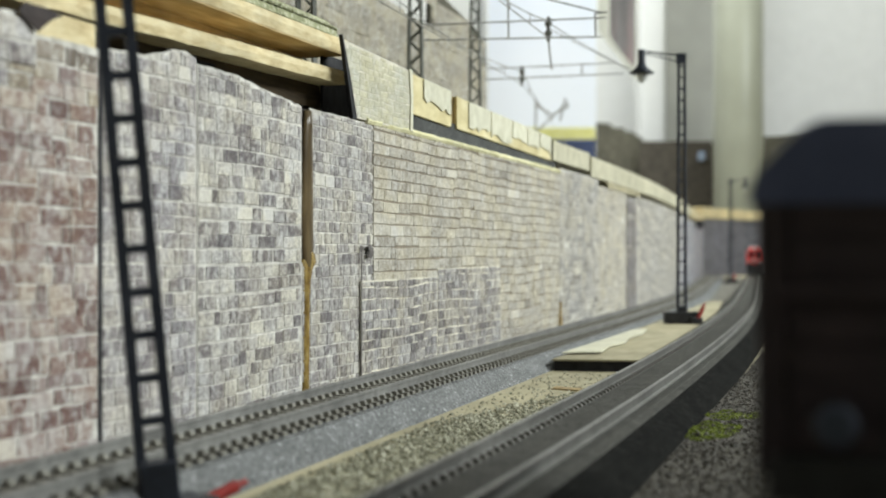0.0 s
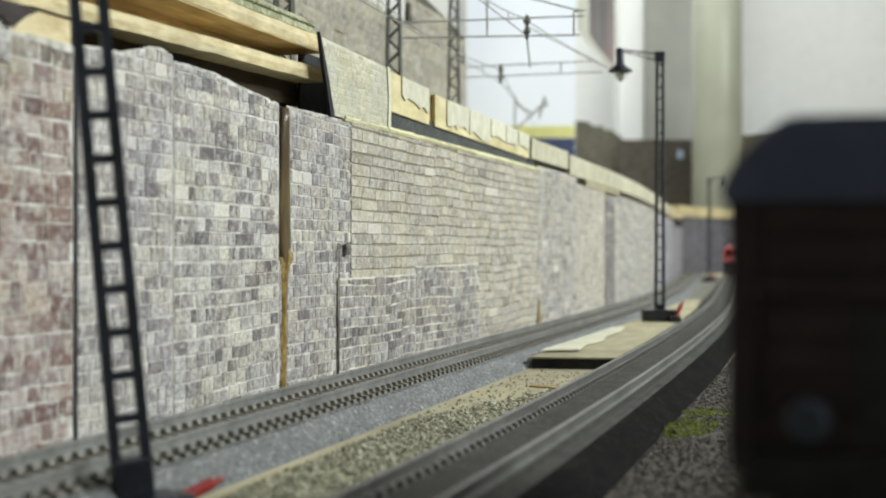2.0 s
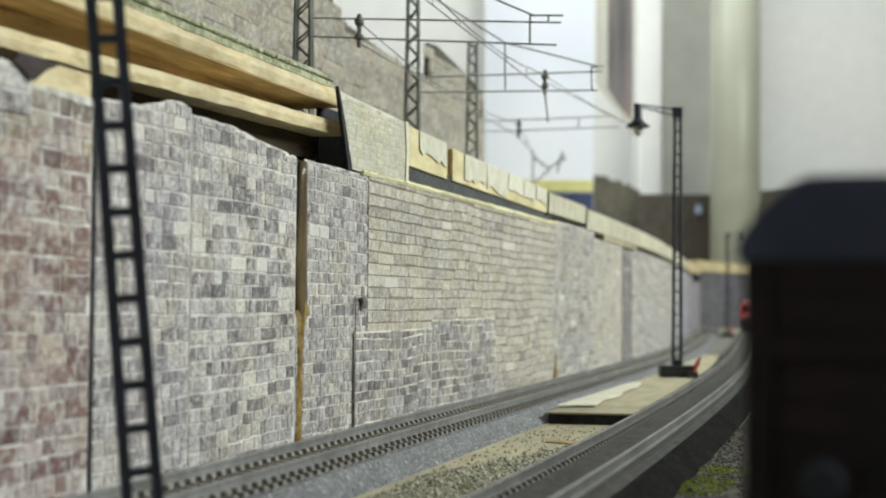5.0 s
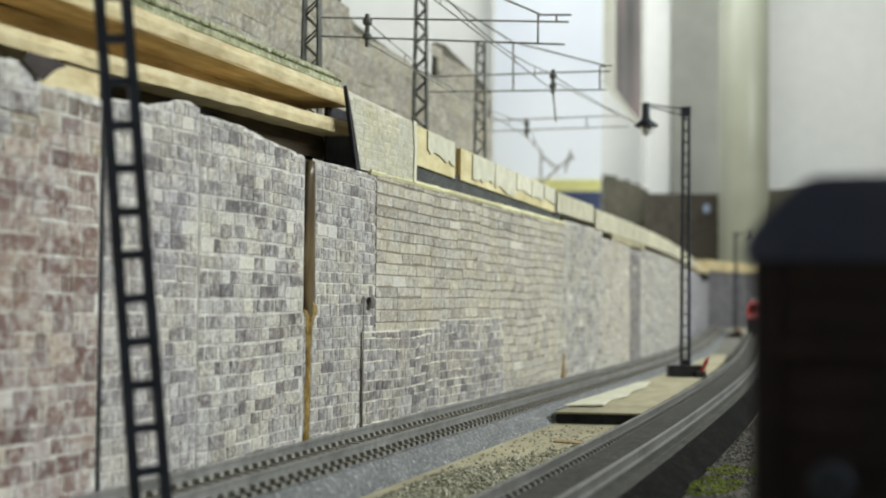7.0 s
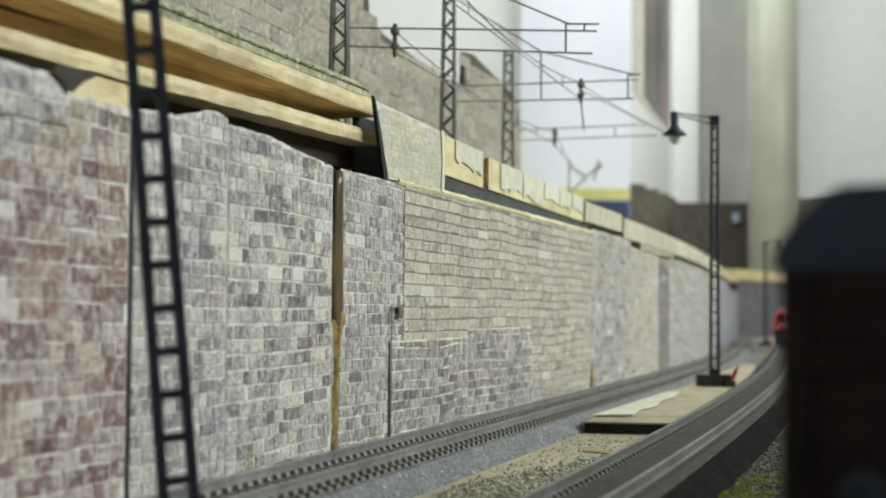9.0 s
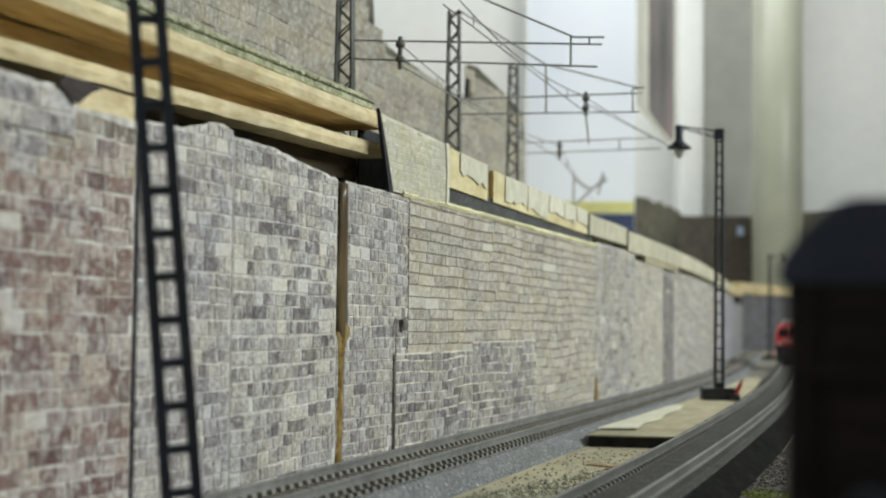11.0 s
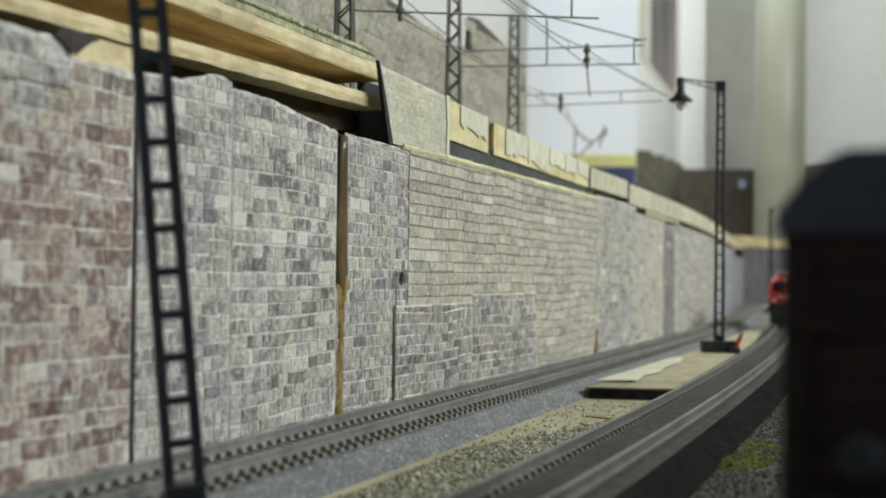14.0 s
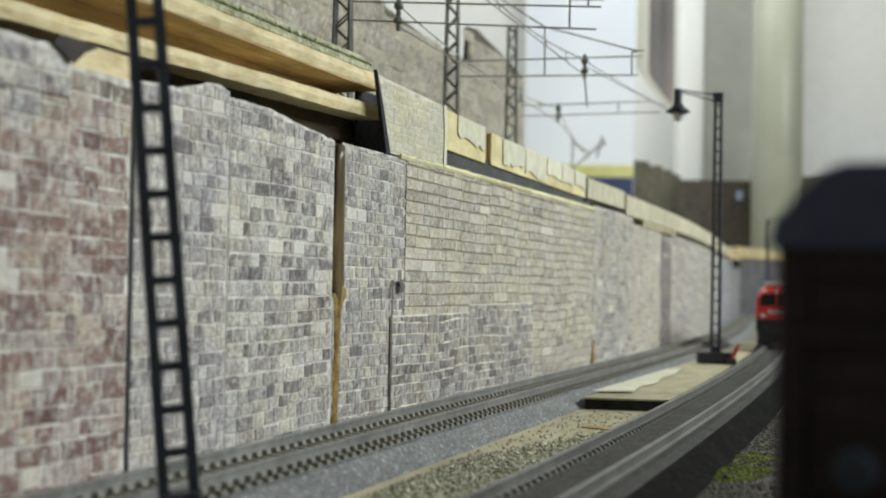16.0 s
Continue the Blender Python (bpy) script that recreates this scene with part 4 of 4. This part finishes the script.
# pieces standing along the top of the wall
panel = thing("stone_card_screen", "beige stone-printed card panel standing on the wall's top", "card panel")
part("card", polygon_slab([(-15.62, 25.95, 9.62), (-15.62, 30.05, 9.62), (-15.62, 29.95, 12.0), (-15.62, 25.05, 12.15)], (-0.1, 0, 0)), MORTAR_TAN, panel)
part("dark_edge", polygon_slab([(-15.60, 25.68, 9.55), (-15.60, 25.95, 9.6), (-15.60, 25.42, 11.2), (-15.60, 25.06, 12.15), (-15.60, 24.97, 12.3), (-15.60, 25.24, 11.2)], (-0.14, 0, 0)), BLACK, panel, "black cut edge")
screen_stones = []
for s, z, w, h in stone_rows(24.6, 29.95, 9.65, 12.0, 0.2, (0.35, 1.0), 21, 0, lambda s: 12.08):
    left = max(s, 25.97 - (z - 9.62) * 0.35)
    if s + w - left > 0.12:
        screen_stones.append((left, z, s + w - left, h))
pm = stone_mesh(screen_stones, lambda s: -15.62, 0.0, gap=0.018, depth=0.012)
pm.materials.append(stone_print("beige_printed_stone", [(0.0, (0.42, 0.395, 0.275)), (0.5, (0.52, 0.495, 0.36)), (1.0, (0.64, 0.62, 0.48))], False, 0.7, 0.0))
ps = new("stone_facing", pm)
ps.parent = panel
tagged(ps, kind="stuff")
part("paper_edge", polygon_slab([(-15.60, 29.85, 9.66), (-15.60, 30.06, 9.64), (-15.60, 30.1, 11.0), (-15.60, 30.02, 12.02), (-15.60, 29.78, 12.04), (-15.60, 29.9, 10.9)], (0.04, 0, 0)), PAPER, panel, "torn white paper edge")
# Black sheets added to stand for the shade under planks and behind the panel.
solo("black_shade_card", box(-17.6, -17.5, 19.0, 25.4, 9.4, 10.65), BLACK, "black sheet standing for the shade in the gap over the wall", "card strip")
solo("black_shade_card", box(-16.9, -16.8, 25.6, 30.4, 9.4, 11.9), BLACK, "black sheet standing for the shade behind the beige panel", "card strip")
solo("wall_edge_strip", extrude([(-0.3, 9.53), (0.07, 9.53), (0.12, 9.64), (0.04, 9.76), (-0.3, 9.78)], lay(lambda s: wall_x(s) + 0.09 * noise.noise((s * 1.3, 0, 0)) + 0.07 * noise.noise((s * 5.3, 4, 0)), 26.6, 48.9, 0.15)), speckled("pale_yellow_edge", [(0.3, (0.58, 0.54, 0.30)), (0.7, (0.74, 0.71, 0.48))], 150, rough=0.8), "pale yellow torn edge along the wall's top", "edge strip")
solo("black_strip", box(-16.05, -15.85, 30.05, 48.7, 9.6, 10.55), ASPHALT, "black foam strip along the wall's top", "foam strip")
for label, s0, s1, za, zb, mat in (("pale wooden block with torn paper on the wall's top", 30.1, 34.0, 10.42, 11.98, CREAM_WOOD), ("pale wooden block covered in torn white paper", 34.6, 47.5, 10.36, 11.75, CREAM_WOOD)):
    t = thing("wooden_block", label, "wood block", group="blocks on the wall's top")
    drop = 0.25 if s1 > 40 else 0.1
    part("block", polygon_slab([(-15.75, s0, za), (-15.75, s1, za - drop * 0.8), (-15.75, s1, zb - drop), (-15.75, s0, zb)], (-1.0, 0, 0)), mat, t)
    rng = random.Random(int(s0))
    y = s0 + 1.2
    while y < s1 - 0.6:
        w = rng.uniform(1.6, 3.4)
        y1 = min(y + w, s1 - 0.05)
        n, depth = 9, rng.uniform(0.7, 1.3)
        top = [(-15.72, y + (y1 - y) * i / n, zb - 0.02 - drop * (y + (y1 - y) * i / n - s0) / (s1 - s0)) for i in range(n + 1)]
        low = [(-15.72, p[1], max(za - drop * 0.8 + 0.04, p[2] - depth - rng.uniform(-0.15, 0.15))) for p in top]
        part("torn_paper", polygon_slab(top + low[::-1], (0.035, 0, 0)), PAPER, t, "torn white paper")
        y = y1 + rng.uniform(0.05, 0.3)
# Shade in the gaps between the blocks, built as dark pieces.
solo("gap_shade_piece", box(-16.3, -15.95, 34.0, 34.6, 10.35, 11.75), PLY_DARK, "dark piece standing for the shade between two blocks", "wood block")
solo("gap_shade_piece", box(-16.4, -15.8, 47.5, 47.75, 10.0, 11.45), BLACK, "black piece standing for the shade in a gap between wall blocks", "wood block")
cope = thing("coping_strip", "pale grey-beige card coping strip along the wall's top", "coping")
part("near_piece", extrude([(-0.9, 10.2), (0.0, 10.2), (0.0, 11.35), (-0.9, 11.35)], lay(lambda s: wall_x(s) + 0.02, 47.75, 55.38)), CREAM_CARD, cope)
part("strip", extrude([(-0.9, 9.85), (0.12, 9.85), (0.12, 11.15), (-0.9, 11.15)], lay(lambda s: wall_x(s) + 0.03, 55.4, 128, 3)), CREAM_CARD, cope)
part("far_strip", extrude([(-0.9, 9.85), (0.12, 9.85), (0.12, 11.3), (-0.9, 11.3)], lay(lambda s: wall_x(s) + 0.06, 128.2, 169, 4)), PLY, cope)
solo("wood_lath", extrude([(-0.5, 9.4), (0.10, 9.4), (0.10, 9.85), (-0.5, 9.85)], lay(lambda s: wall_x(s) + 0.04 * noise.noise((s * 0.8, 3, 0)), 60.0, 72.0)), BOARD_WOOD, "brown wooden lath under the coping", "lath")
solo("dark_bracket", box(-24.2, -22.7, 144, 148, 8.7, 9.85), BLACK, "dark bracket under the coping at the far bend", "bracket")

# brown stone-printed back card with a stepped top
back = thing("back_card", "brown-grey stone-printed card wall with a stepped top", "card wall")
part("near_card", polygon_slab([(-27, 5, 11.3), (-27, 65.3, 11.3), (-27, 65.0, 19.5), (-27, 64.7, 21.9), (-27, 61.8, 22.6), (-27, 56.2, 23.5), (-27, 54.8, 23.3), (-27, 54.6, 20.75), (-27, 50.5, 20.75), (-27, 44.0, 21.4), (-27, 42.4, 21.8), (-27, 42.0, 25.5), (-27, 41.0, 30), (-27, 5, 30)], (-0.3, 0, 0)), BROWN_CARD, back)
BACK_STONE = stone_print("brown_printed_stone", [(0.0, (0.12, 0.105, 0.08)), (0.35, (0.22, 0.195, 0.15)), (0.7, (0.31, 0.28, 0.22)), (1.0, (0.42, 0.39, 0.32))], False, 0.6, 0.0)


def back_top(s):
    for s0, z in ((41.2, 29.8), (42.2, 25.0), (44.0, 21.6), (50.5, 21.0), (54.7, 20.7), (56.2, 23.2), (61.8, 22.7), (64.4, 21.7)):
        if s < s0:
            return z
    return 19.0


bmh = stone_mesh(list(stone_rows(12, 65.0, 11.4, 30, 0.85, (1.0, 2.4), 31, 0, back_top)), lambda s: -27.0, 0.0, gap=0.006, depth=0.012)
bmh.materials.append(BACK_STONE)
bo = new("stone_facing", bmh)
bo.parent = back
tagged(bo, kind="stuff")

# ---------------------------------------------------------------- catenary of the upper level


def upper_mast(x, y, z1, label):
    t = thing("catenary_mast", label, "mast", x, y, 11.3, "catenary masts on the upper deck", rz=15.5)
    part("foot", box(-0.5, 0.5, -0.5, 0.5, 0, 0.4, 0.05), MAST_GREY, t)
    lattice_mast(t, z1 - 11.3, 0.78, 0.52, 0.62, 0.13, MAST_GREY, True)
    return t


def world_part(name, bm, material, parent):
    """A part given in the layout's own space under a placed thing."""
    bm.transform(PLAN)
    ob = part(name, bm, material, parent)
    ob.matrix_parent_inverse = parent.matrix_basis.inverted()
    return ob


for px, py, z1, bars, posts, pots in (
        (-21.2, 31.0, 21.5, (((-21, 31, 17.15), (-11.3, 36, 17.15)), ((-21, 31, 16.35), (-11.5, 36, 16.2)), ((-20.9, 30.8, 21.3), (-12.4, 35.4, 17.45)), ((-12.5, 35.4, 17.45), (-11.2, 36.0, 17.45))),
         (((-12.5, 35.4, 17.45), (-12.5, 35.4, 16.2)), ((-11.8, 35.8, 17.45), (-11.8, 35.8, 17.15))), ((-19.0, 31.95, 17.3, 15.9),)),
        (-21.1, 41.0, 21.7, (((-20.7, 41.3, 17.0), (-12.1, 45.8, 17.5)), ((-20.8, 41.3, 16.2), (-12.3, 45.8, 16.5)), ((-20.8, 40.9, 21.7), (-16.7, 43.2, 18.9)), ((-16.7, 43.2, 18.9), (-12.3, 45.6, 17.75)), ((-12.6, 45.5, 17.7), (-12.0, 45.8, 17.8))),
         (((-16.7, 43.2, 18.9), (-16.7, 43.3, 16.35)), ((-14.85, 44.4, 16.3), (-14.7, 44.5, 14.7)), ((-12.6, 45.5, 17.7), (-12.6, 45.6, 16.5))), ((-14.85, 44.4, 17.5, 16.2),)),
        (-23.0, 53.4, 22.4, (((-22.6, 53.9, 17.2), (-14.8, 58.0, 17.7)), ((-22.6, 53.9, 16.5), (-14.2, 58.4, 17.0))),
         (((-16.7, 57, 17.6), (-16.7, 57, 16.8)),), ((-20.3, 55.1, 17.4, 16.1),))):
    t = upper_mast(px, py, z1, "grey-green lattice catenary mast with a long cross arm")
    for p, q in bars:
        world_part("cross_arm", rod(p, q, 0.043, sides=6), WIRE, t)
    for p, q in posts:
        world_part("arm_post", rod(p, q, 0.045, sides=6), WIRE, t)
    for x, y, za, zb in pots:
        k = lathe([(0.09, zb), (0.09, zb + 0.3), (0.2, zb + 0.35), (0.2, zb + 0.5), (0.1, zb + 0.6), (0.1, za - 0.5), (0.2, za - 0.4), (0.2, za - 0.25), (0.1, za - 0.2), (0.1, za)], sides=10, centre=(x, y))
        world_part("insulator", k, MAST_GREY, t)


def catenary(p, q, label, drop=0.9, hangers=5):
    t = thing("overhead_wire", label, "overhead wire", group="overhead wires")
    p, q = Vector(p), Vector(q)
    n = 10
    mess = [p.lerp(q, i / n) + Vector((0, 0, drop * (1 - 3.2 * (i / n) * (1 - i / n)))) for i in range(n + 1)]
    part("messenger_wire", tube(mess, 0.03), WIRE, t)
    part("contact_wire", rod(p, q, 0.03, sides=5), WIRE, t)
    for i in range(1, hangers + 1):
        f = i / (hangers + 1)
        part("dropper", rod(p.lerp(q, f), p.lerp(q, f) + Vector((0, 0, drop * (1 - 3.2 * f * (1 - f)))), 0.025, sides=5), WIRE, t)


catenary((-19.0, 31.9, 16.1), (-20.3, 55.1, 16.2), "thin catenary wires with droppers over the upper track")
catenary((-15.9, 30.0, 17.6), (-14.85, 44.4, 16.4), "thin catenary wires with droppers over the upper track")
catenary((-20.3, 55.1, 16.2), (-26.5, 81.0, 17.2), "thin catenary wires with droppers over the upper track")
catenary((-14.85, 44.4, 16.9), (-16.0, 75.0, 19.6), "sagging overhead wire leading to the room's far end", 0.3, 2)
small = thing("catenary_mast", "distant thin grey catenary bracket mast", "mast", -28.2, 80.4, 11.3)
for p, q in (((0, 0, 0), (0, 0, 8.4)), ((0, 0, 5.2), (2.9, 1.3, 8.2)), ((0, 0, 7.9), (1.5, 0.7, 6.9)), ((1.5, 0.7, 6.9), (3.0, 1.4, 7.9)), ((2.2, 1.0, 6.4), (2.7, 1.2, 8.6))):
    part("bracket_bar", rod(p, q, 0.09, sides=6), WIRE, small)

# ---------------------------------------------------------------- room things behind the layout
VIEW = 15.9


def far_box(name, u0, u1, z0, z1, depth, thick, material, label, category, bevel=0.0):
    """A block square to the room's diagonal: u across, depth along."""
    t = thing(name, label, category, -0.429 * depth, 0.903 * depth, 0, rz=VIEW)
    part("panel", box(u0, u1, 0, thick, z0, z1, bevel), material, t)
    return t


end_room = thing("wall_corner", "white painted room wall across the layout's end", "wall", -0.429 * 218, 0.903 * 218, 0, kind="structure", rz=VIEW)
part("plaster", box(-160, 230, 0, 4, -90, 170), PLASTER, end_room)
poster = far_box("backdrop_poster", 8.9, 30.2, 9.0, 88, 172, 0.3, speckled("sky_print", [(0.3, (0.76, 0.81, 0.92)), (0.7, (0.86, 0.88, 0.95))], 3, rough=0.6, stain=0.05, bump=0.0), "printed backdrop with pale blue sky and dark lower band", "backdrop")
part("yellow_band", box(9.0, 30.1, -0.1, 0.0, 27.0, 29.3), YELLOW, poster, "pale yellow band")
part("navy_band", box(18.6, 30.1, -0.1, 0.0, 10.0, 26.9), NAVY, poster, "navy blue band")
white_board = far_box("white_board", -60, 8.7, 0, 95, 174, 0.5, PLASTER, "white board behind the upper level", "board")
drape = thing("hanging_cloth", "cream hanging cloth with a grey and dull red strip", "cloth", -0.429 * 150, 0.903 * 150, 0, rz=VIEW)


def cloth(x0, x1, z_left, z_right, off, material, name, waves):
    bm = bmesh.new()
    n = 24
    rows = []
    for i in range(n + 1):
        a = i / n
        x = x0 + (x1 - x0) * a
        y = off + 0.5 * math.sin(a * waves)
        rows.append((bm.verts.new((x, y, z_left + (z_right - z_left) * a)), bm.verts.new((x, y, 169.8))))
    for a, c in zip(rows, rows[1:]):
        bm.faces.new((a[0], c[0], c[1], a[1]))
    bmesh.ops.solidify(bm, geom=bm.faces[:], thickness=0.25)
    return part(name, bm, material, drape, smooth=True)


cloth(26.6, 33.5, 43.0, 34.0, 0.0, CURTAIN, "cream_cloth", 7.0)
cloth(28.6, 32.9, 42.0, 36.0, -0.9, speckled("grey_red_print", [(0.3, (0.07, 0.066, 0.062)), (0.55, (0.15, 0.138, 0.132)), (0.74, (0.27, 0.15, 0.14))], 25, rough=0.8, stretch=(1.5, 1, 0.12), stain=0.3), "patterned_strip", 5.0)
pilaster = thing("wall_pilaster", "white painted pilaster on the room wall with a shade-grey reveal", "pilaster", -0.429 * 206, 0.903 * 206, 0, kind="structure", rz=VIEW)
part("face", box(46.5, 52.6, 0, 11.5, -90, 169.9, 0.8), PLASTER, pilaster)
# The wall's shading beside the pipe is put into this block's grey.
part("reveal", box(52.6, 69.0, 0.8, 11.5, -90, 169.9, 0.3), PANEL_SHADE, pilaster, "reveal with the wall's shading put into its grey")
pipe = thing("round_pipe", "cream painted round pipe from floor to ceiling", "pipe", -0.429 * 192, 0.903 * 192, 0, rz=VIEW)
part("shaft", lathe([(5.5, -90), (5.5, 170)], sides=48, centre=(65.1, 0)), COLUMN, pipe, smooth=True)
ragged = thing("brown_card", "greenish-brown stone-printed card with a ragged top", "card wall", -0.429 * 201, 0.903 * 201, 0, rz=VIEW)
part("panel", polygon_slab([(35.2, 0, 0), (46.0, 0, 0), (46.0, 0, 31.2), (44.6, 0, 31.6), (43.6, 0, 32.6), (42.2, 0, 32.4), (41.4, 0, 33.6), (39.5, 0, 33.3), (38.4, 0, 34.4), (35.2, 0, 34.6)], (0, 0.4, 0)), BROWN_CARD, ragged)
far_box("dark_card", 45.0, 71.4, 0, 30.0, 199, 0.4, DARK_CARD, "dark brown printed card at the layout's end", "card wall")
far_box("brown_card", 71.5, 112, 0, 31.3, 200, 0.4, BROWN_CARD, "brown stone-printed card beside the pipe", "card wall")
# Small bluish-white gleam, put in as a pale blue square.
far_box("blue_gleam", 58.2, 59.6, 25.6, 27.6, 198.5, 0.2, speckled("pale_blue_gleam", [(0.3, (0.28, 0.36, 0.50)), (0.7, (0.42, 0.50, 0.64))], 30, rough=0.5), "small pale blue square standing for a gleam on the dark card", "tag")

# ---------------------------------------------------------------- covered wagon
wagon = thing("covered_wagon", "dark brown covered freight wagon with a blue-black roof", "railway wagon", 0.70, 10.35, 1.4)
part("body", box(-1.74, 1.74, 0, 12.6, 1.2, 4.3, 0.10), WAGON_BODY, wagon)
half = [(1.80, 4.12), (1.80, 4.28), (1.70, 4.46), (1.45, 4.74), (1.22, 4.94), (1.06, 5.01), (0.6, 5.015)]
part("roof", extrude([(-x, z) for x, z in half] + [(x, z) for x, z in half[::-1]], [(0, -0.14), (0, 12.74)]), WAGON_ROOF, wagon, "blue-black roof")
for x0, x1 in ((-1.6, -1.42), (1.42, 1.6)):
    part("end_post", box(x0, x1, -0.09, 0.02, 1.2, 4.2, 0.02), WAGON_BODY, wagon)
part("end_rail", box(-1.62, 1.62, -0.13, 0.02, 3.10, 3.26, 0.03), WAGON_BODY, wagon, "dull brown end rail")
part("headstock", box(-1.6, 1.6, -0.16, 0.1, 0.95, 1.45, 0.04), IRON, wagon)
part("end_door", box(-0.42, 0.42, -0.06, 0.02, 1.5, 3.0, 0.03), IRON, wagon, "black end door")
for i in range(7):
    part("end_board", box(-1.40, 1.40, -0.035, 0.02, 1.5 + i * 0.38, 1.5 + i * 0.38 + 0.35, 0.015, segments=1), WAGON_BODY, wagon)
for x in (-0.9, 0.9):
    stem = part("buffer", rod((x, -0.15, 1.85), (x, -0.75, 1.85), 0.14, sides=16), IRON, wagon)
    part("buffer_head", rod((x, -0.73, 1.85), (x, -0.86, 1.85), 0.22, sides=24, r2=0.19), BUFFER, stem, "dull steel buffer head", smooth=False)
part("underframe", box(-1.2, 1.2, 0.6, 12.0, 0.75, 1.22, 0.05), IRON, wagon)
for y in (2.6, 10.0):
    ax = part("axle", rod((-1.1, y, 0.55), (1.1, y, 0.55), 0.1, sides=12), IRON, wagon)
    for x in (-0.82, 0.82):
        part("wheel", rod((x - 0.13, y, 0.55), (x + 0.13, y, 0.55), 0.55, sides=28), IRON, ax)
part("coupling_hook", box(-0.18, 0.18, -1.1, -0.1, 0.65, 0.85, 0.04), IRON, wagon)

# ---------------------------------------------------------------- locomotive
loco = thing("diesel_locomotive", "bright red diesel locomotive with pale stripe and dark frame", "locomotive", near_x(150.5), 150.5, 1.0)
prof = [(-1.62, 1.95), (-1.62, 3.2), (-1.5, 3.75), (-1.25, 4.25), (-0.7, 4.6), (0.7, 4.6), (1.25, 4.25), (1.5, 3.75), (1.62, 3.2), (1.62, 1.95)]
bm = bmesh.new()
loops = []
for y, fx, top in ((0.0, 0.93, 0.60), (0.25, 0.98, 0.66), (1.0, 1.0, 1.0), (17.2, 1.0, 1.0), (17.9, 0.98, 0.7), (18.2, 0.93, 0.6)):
    loops.append([bm.verts.new((x * fx, y, z if z < 3.0 else 3.2 + (z - 3.2) * top)) for x, z in prof])
for a, c in zip(loops, loops[1:]):
    for i in range(len(prof)):
        bm.faces.new((a[i], a[(i + 1) % len(prof)], c[(i + 1) % len(prof)], c[i]))
bm.faces.new(loops[0])
bm.faces.new(loops[-1][::-1])
body = part("body", bm, LOCO_RED, loco)
for x0, x1 in ((-1.25, -0.12), (0.12, 1.25)):
    part("cab_window", polygon_slab([(x0, -0.06, 2.95), (x1, -0.06, 2.95), (x1 * 0.9, -0.06, 3.8), (x0 * 0.9, -0.06, 3.8)], (0, 0.12, 0)), LOCO_GLASS, body, "dark cab window")
part("front_stripe", box(-0.7, 0.7, -0.05, 0.05, 2.35, 2.6, 0.02), LOCO_GREY, loco, "pale grey front stripe")
for x in (-1.05, 1.05):
    part("headlight", rod((x, -0.1, 2.2), (x, 0.05, 2.2), 0.17, sides=14), LAMP_GLASS, loco, "round white headlight")
part("headlight", rod((0, -0.02, 4.0), (0, 0.5, 4.0), 0.17, sides=14), LAMP_GLASS, loco, "round white headlight")
part("frame", box(-1.55, 1.55, 0.02, 18.1, 1.05, 1.95, 0.05), IRON, loco)
part("plough", box(-1.45, 1.45, -0.25, 0.5, 0.12, 1.1, 0.06), IRON, loco)
part("cab_roof", box(-0.95, 0.95, 0.6, 17.5, 4.42, 4.74, 0.05), LOCO_GREY, loco, "pale grey roof strip")
for x in (-1.0, 1.0):
    part("buffer", rod((x, -0.1, 1.2), (x, -0.75, 1.2), 0.25, sides=14), IRON, loco)
for y in (3.4, 14.6):
    bog = part("bogie", box(-1.25, 1.25, y - 2.4, y + 2.4, 0.35, 1.05, 0.08), IRON, loco)
    for dy in (-1.5, 1.5):
        for x in (-0.82, 0.82):
            part("wheel", rod((x - 0.12, y + dy, 0.55), (x + 0.12, y + dy, 0.55), 0.55, sides=24), IRON, bog)


def motions():
    rows = []
    for t, s in ((0, 150.5), (2, 146), (4, 140), (7, 127), (9, 115), (11.5, 98.5), (13, 88.4), (14, 81.6), (16, 68)):
        d = planned(near_x(s + 9), s + 9) - planned(near_x(s + 1), s + 1)
        x, y, z = planned(near_x(s), s, 1.0)
        rows.append((t, pose(x * CM, y * CM, z * CM, 0, 0, math.degrees(math.atan2(-d.x, d.y)))))
    walk(loco, rows)


motions()
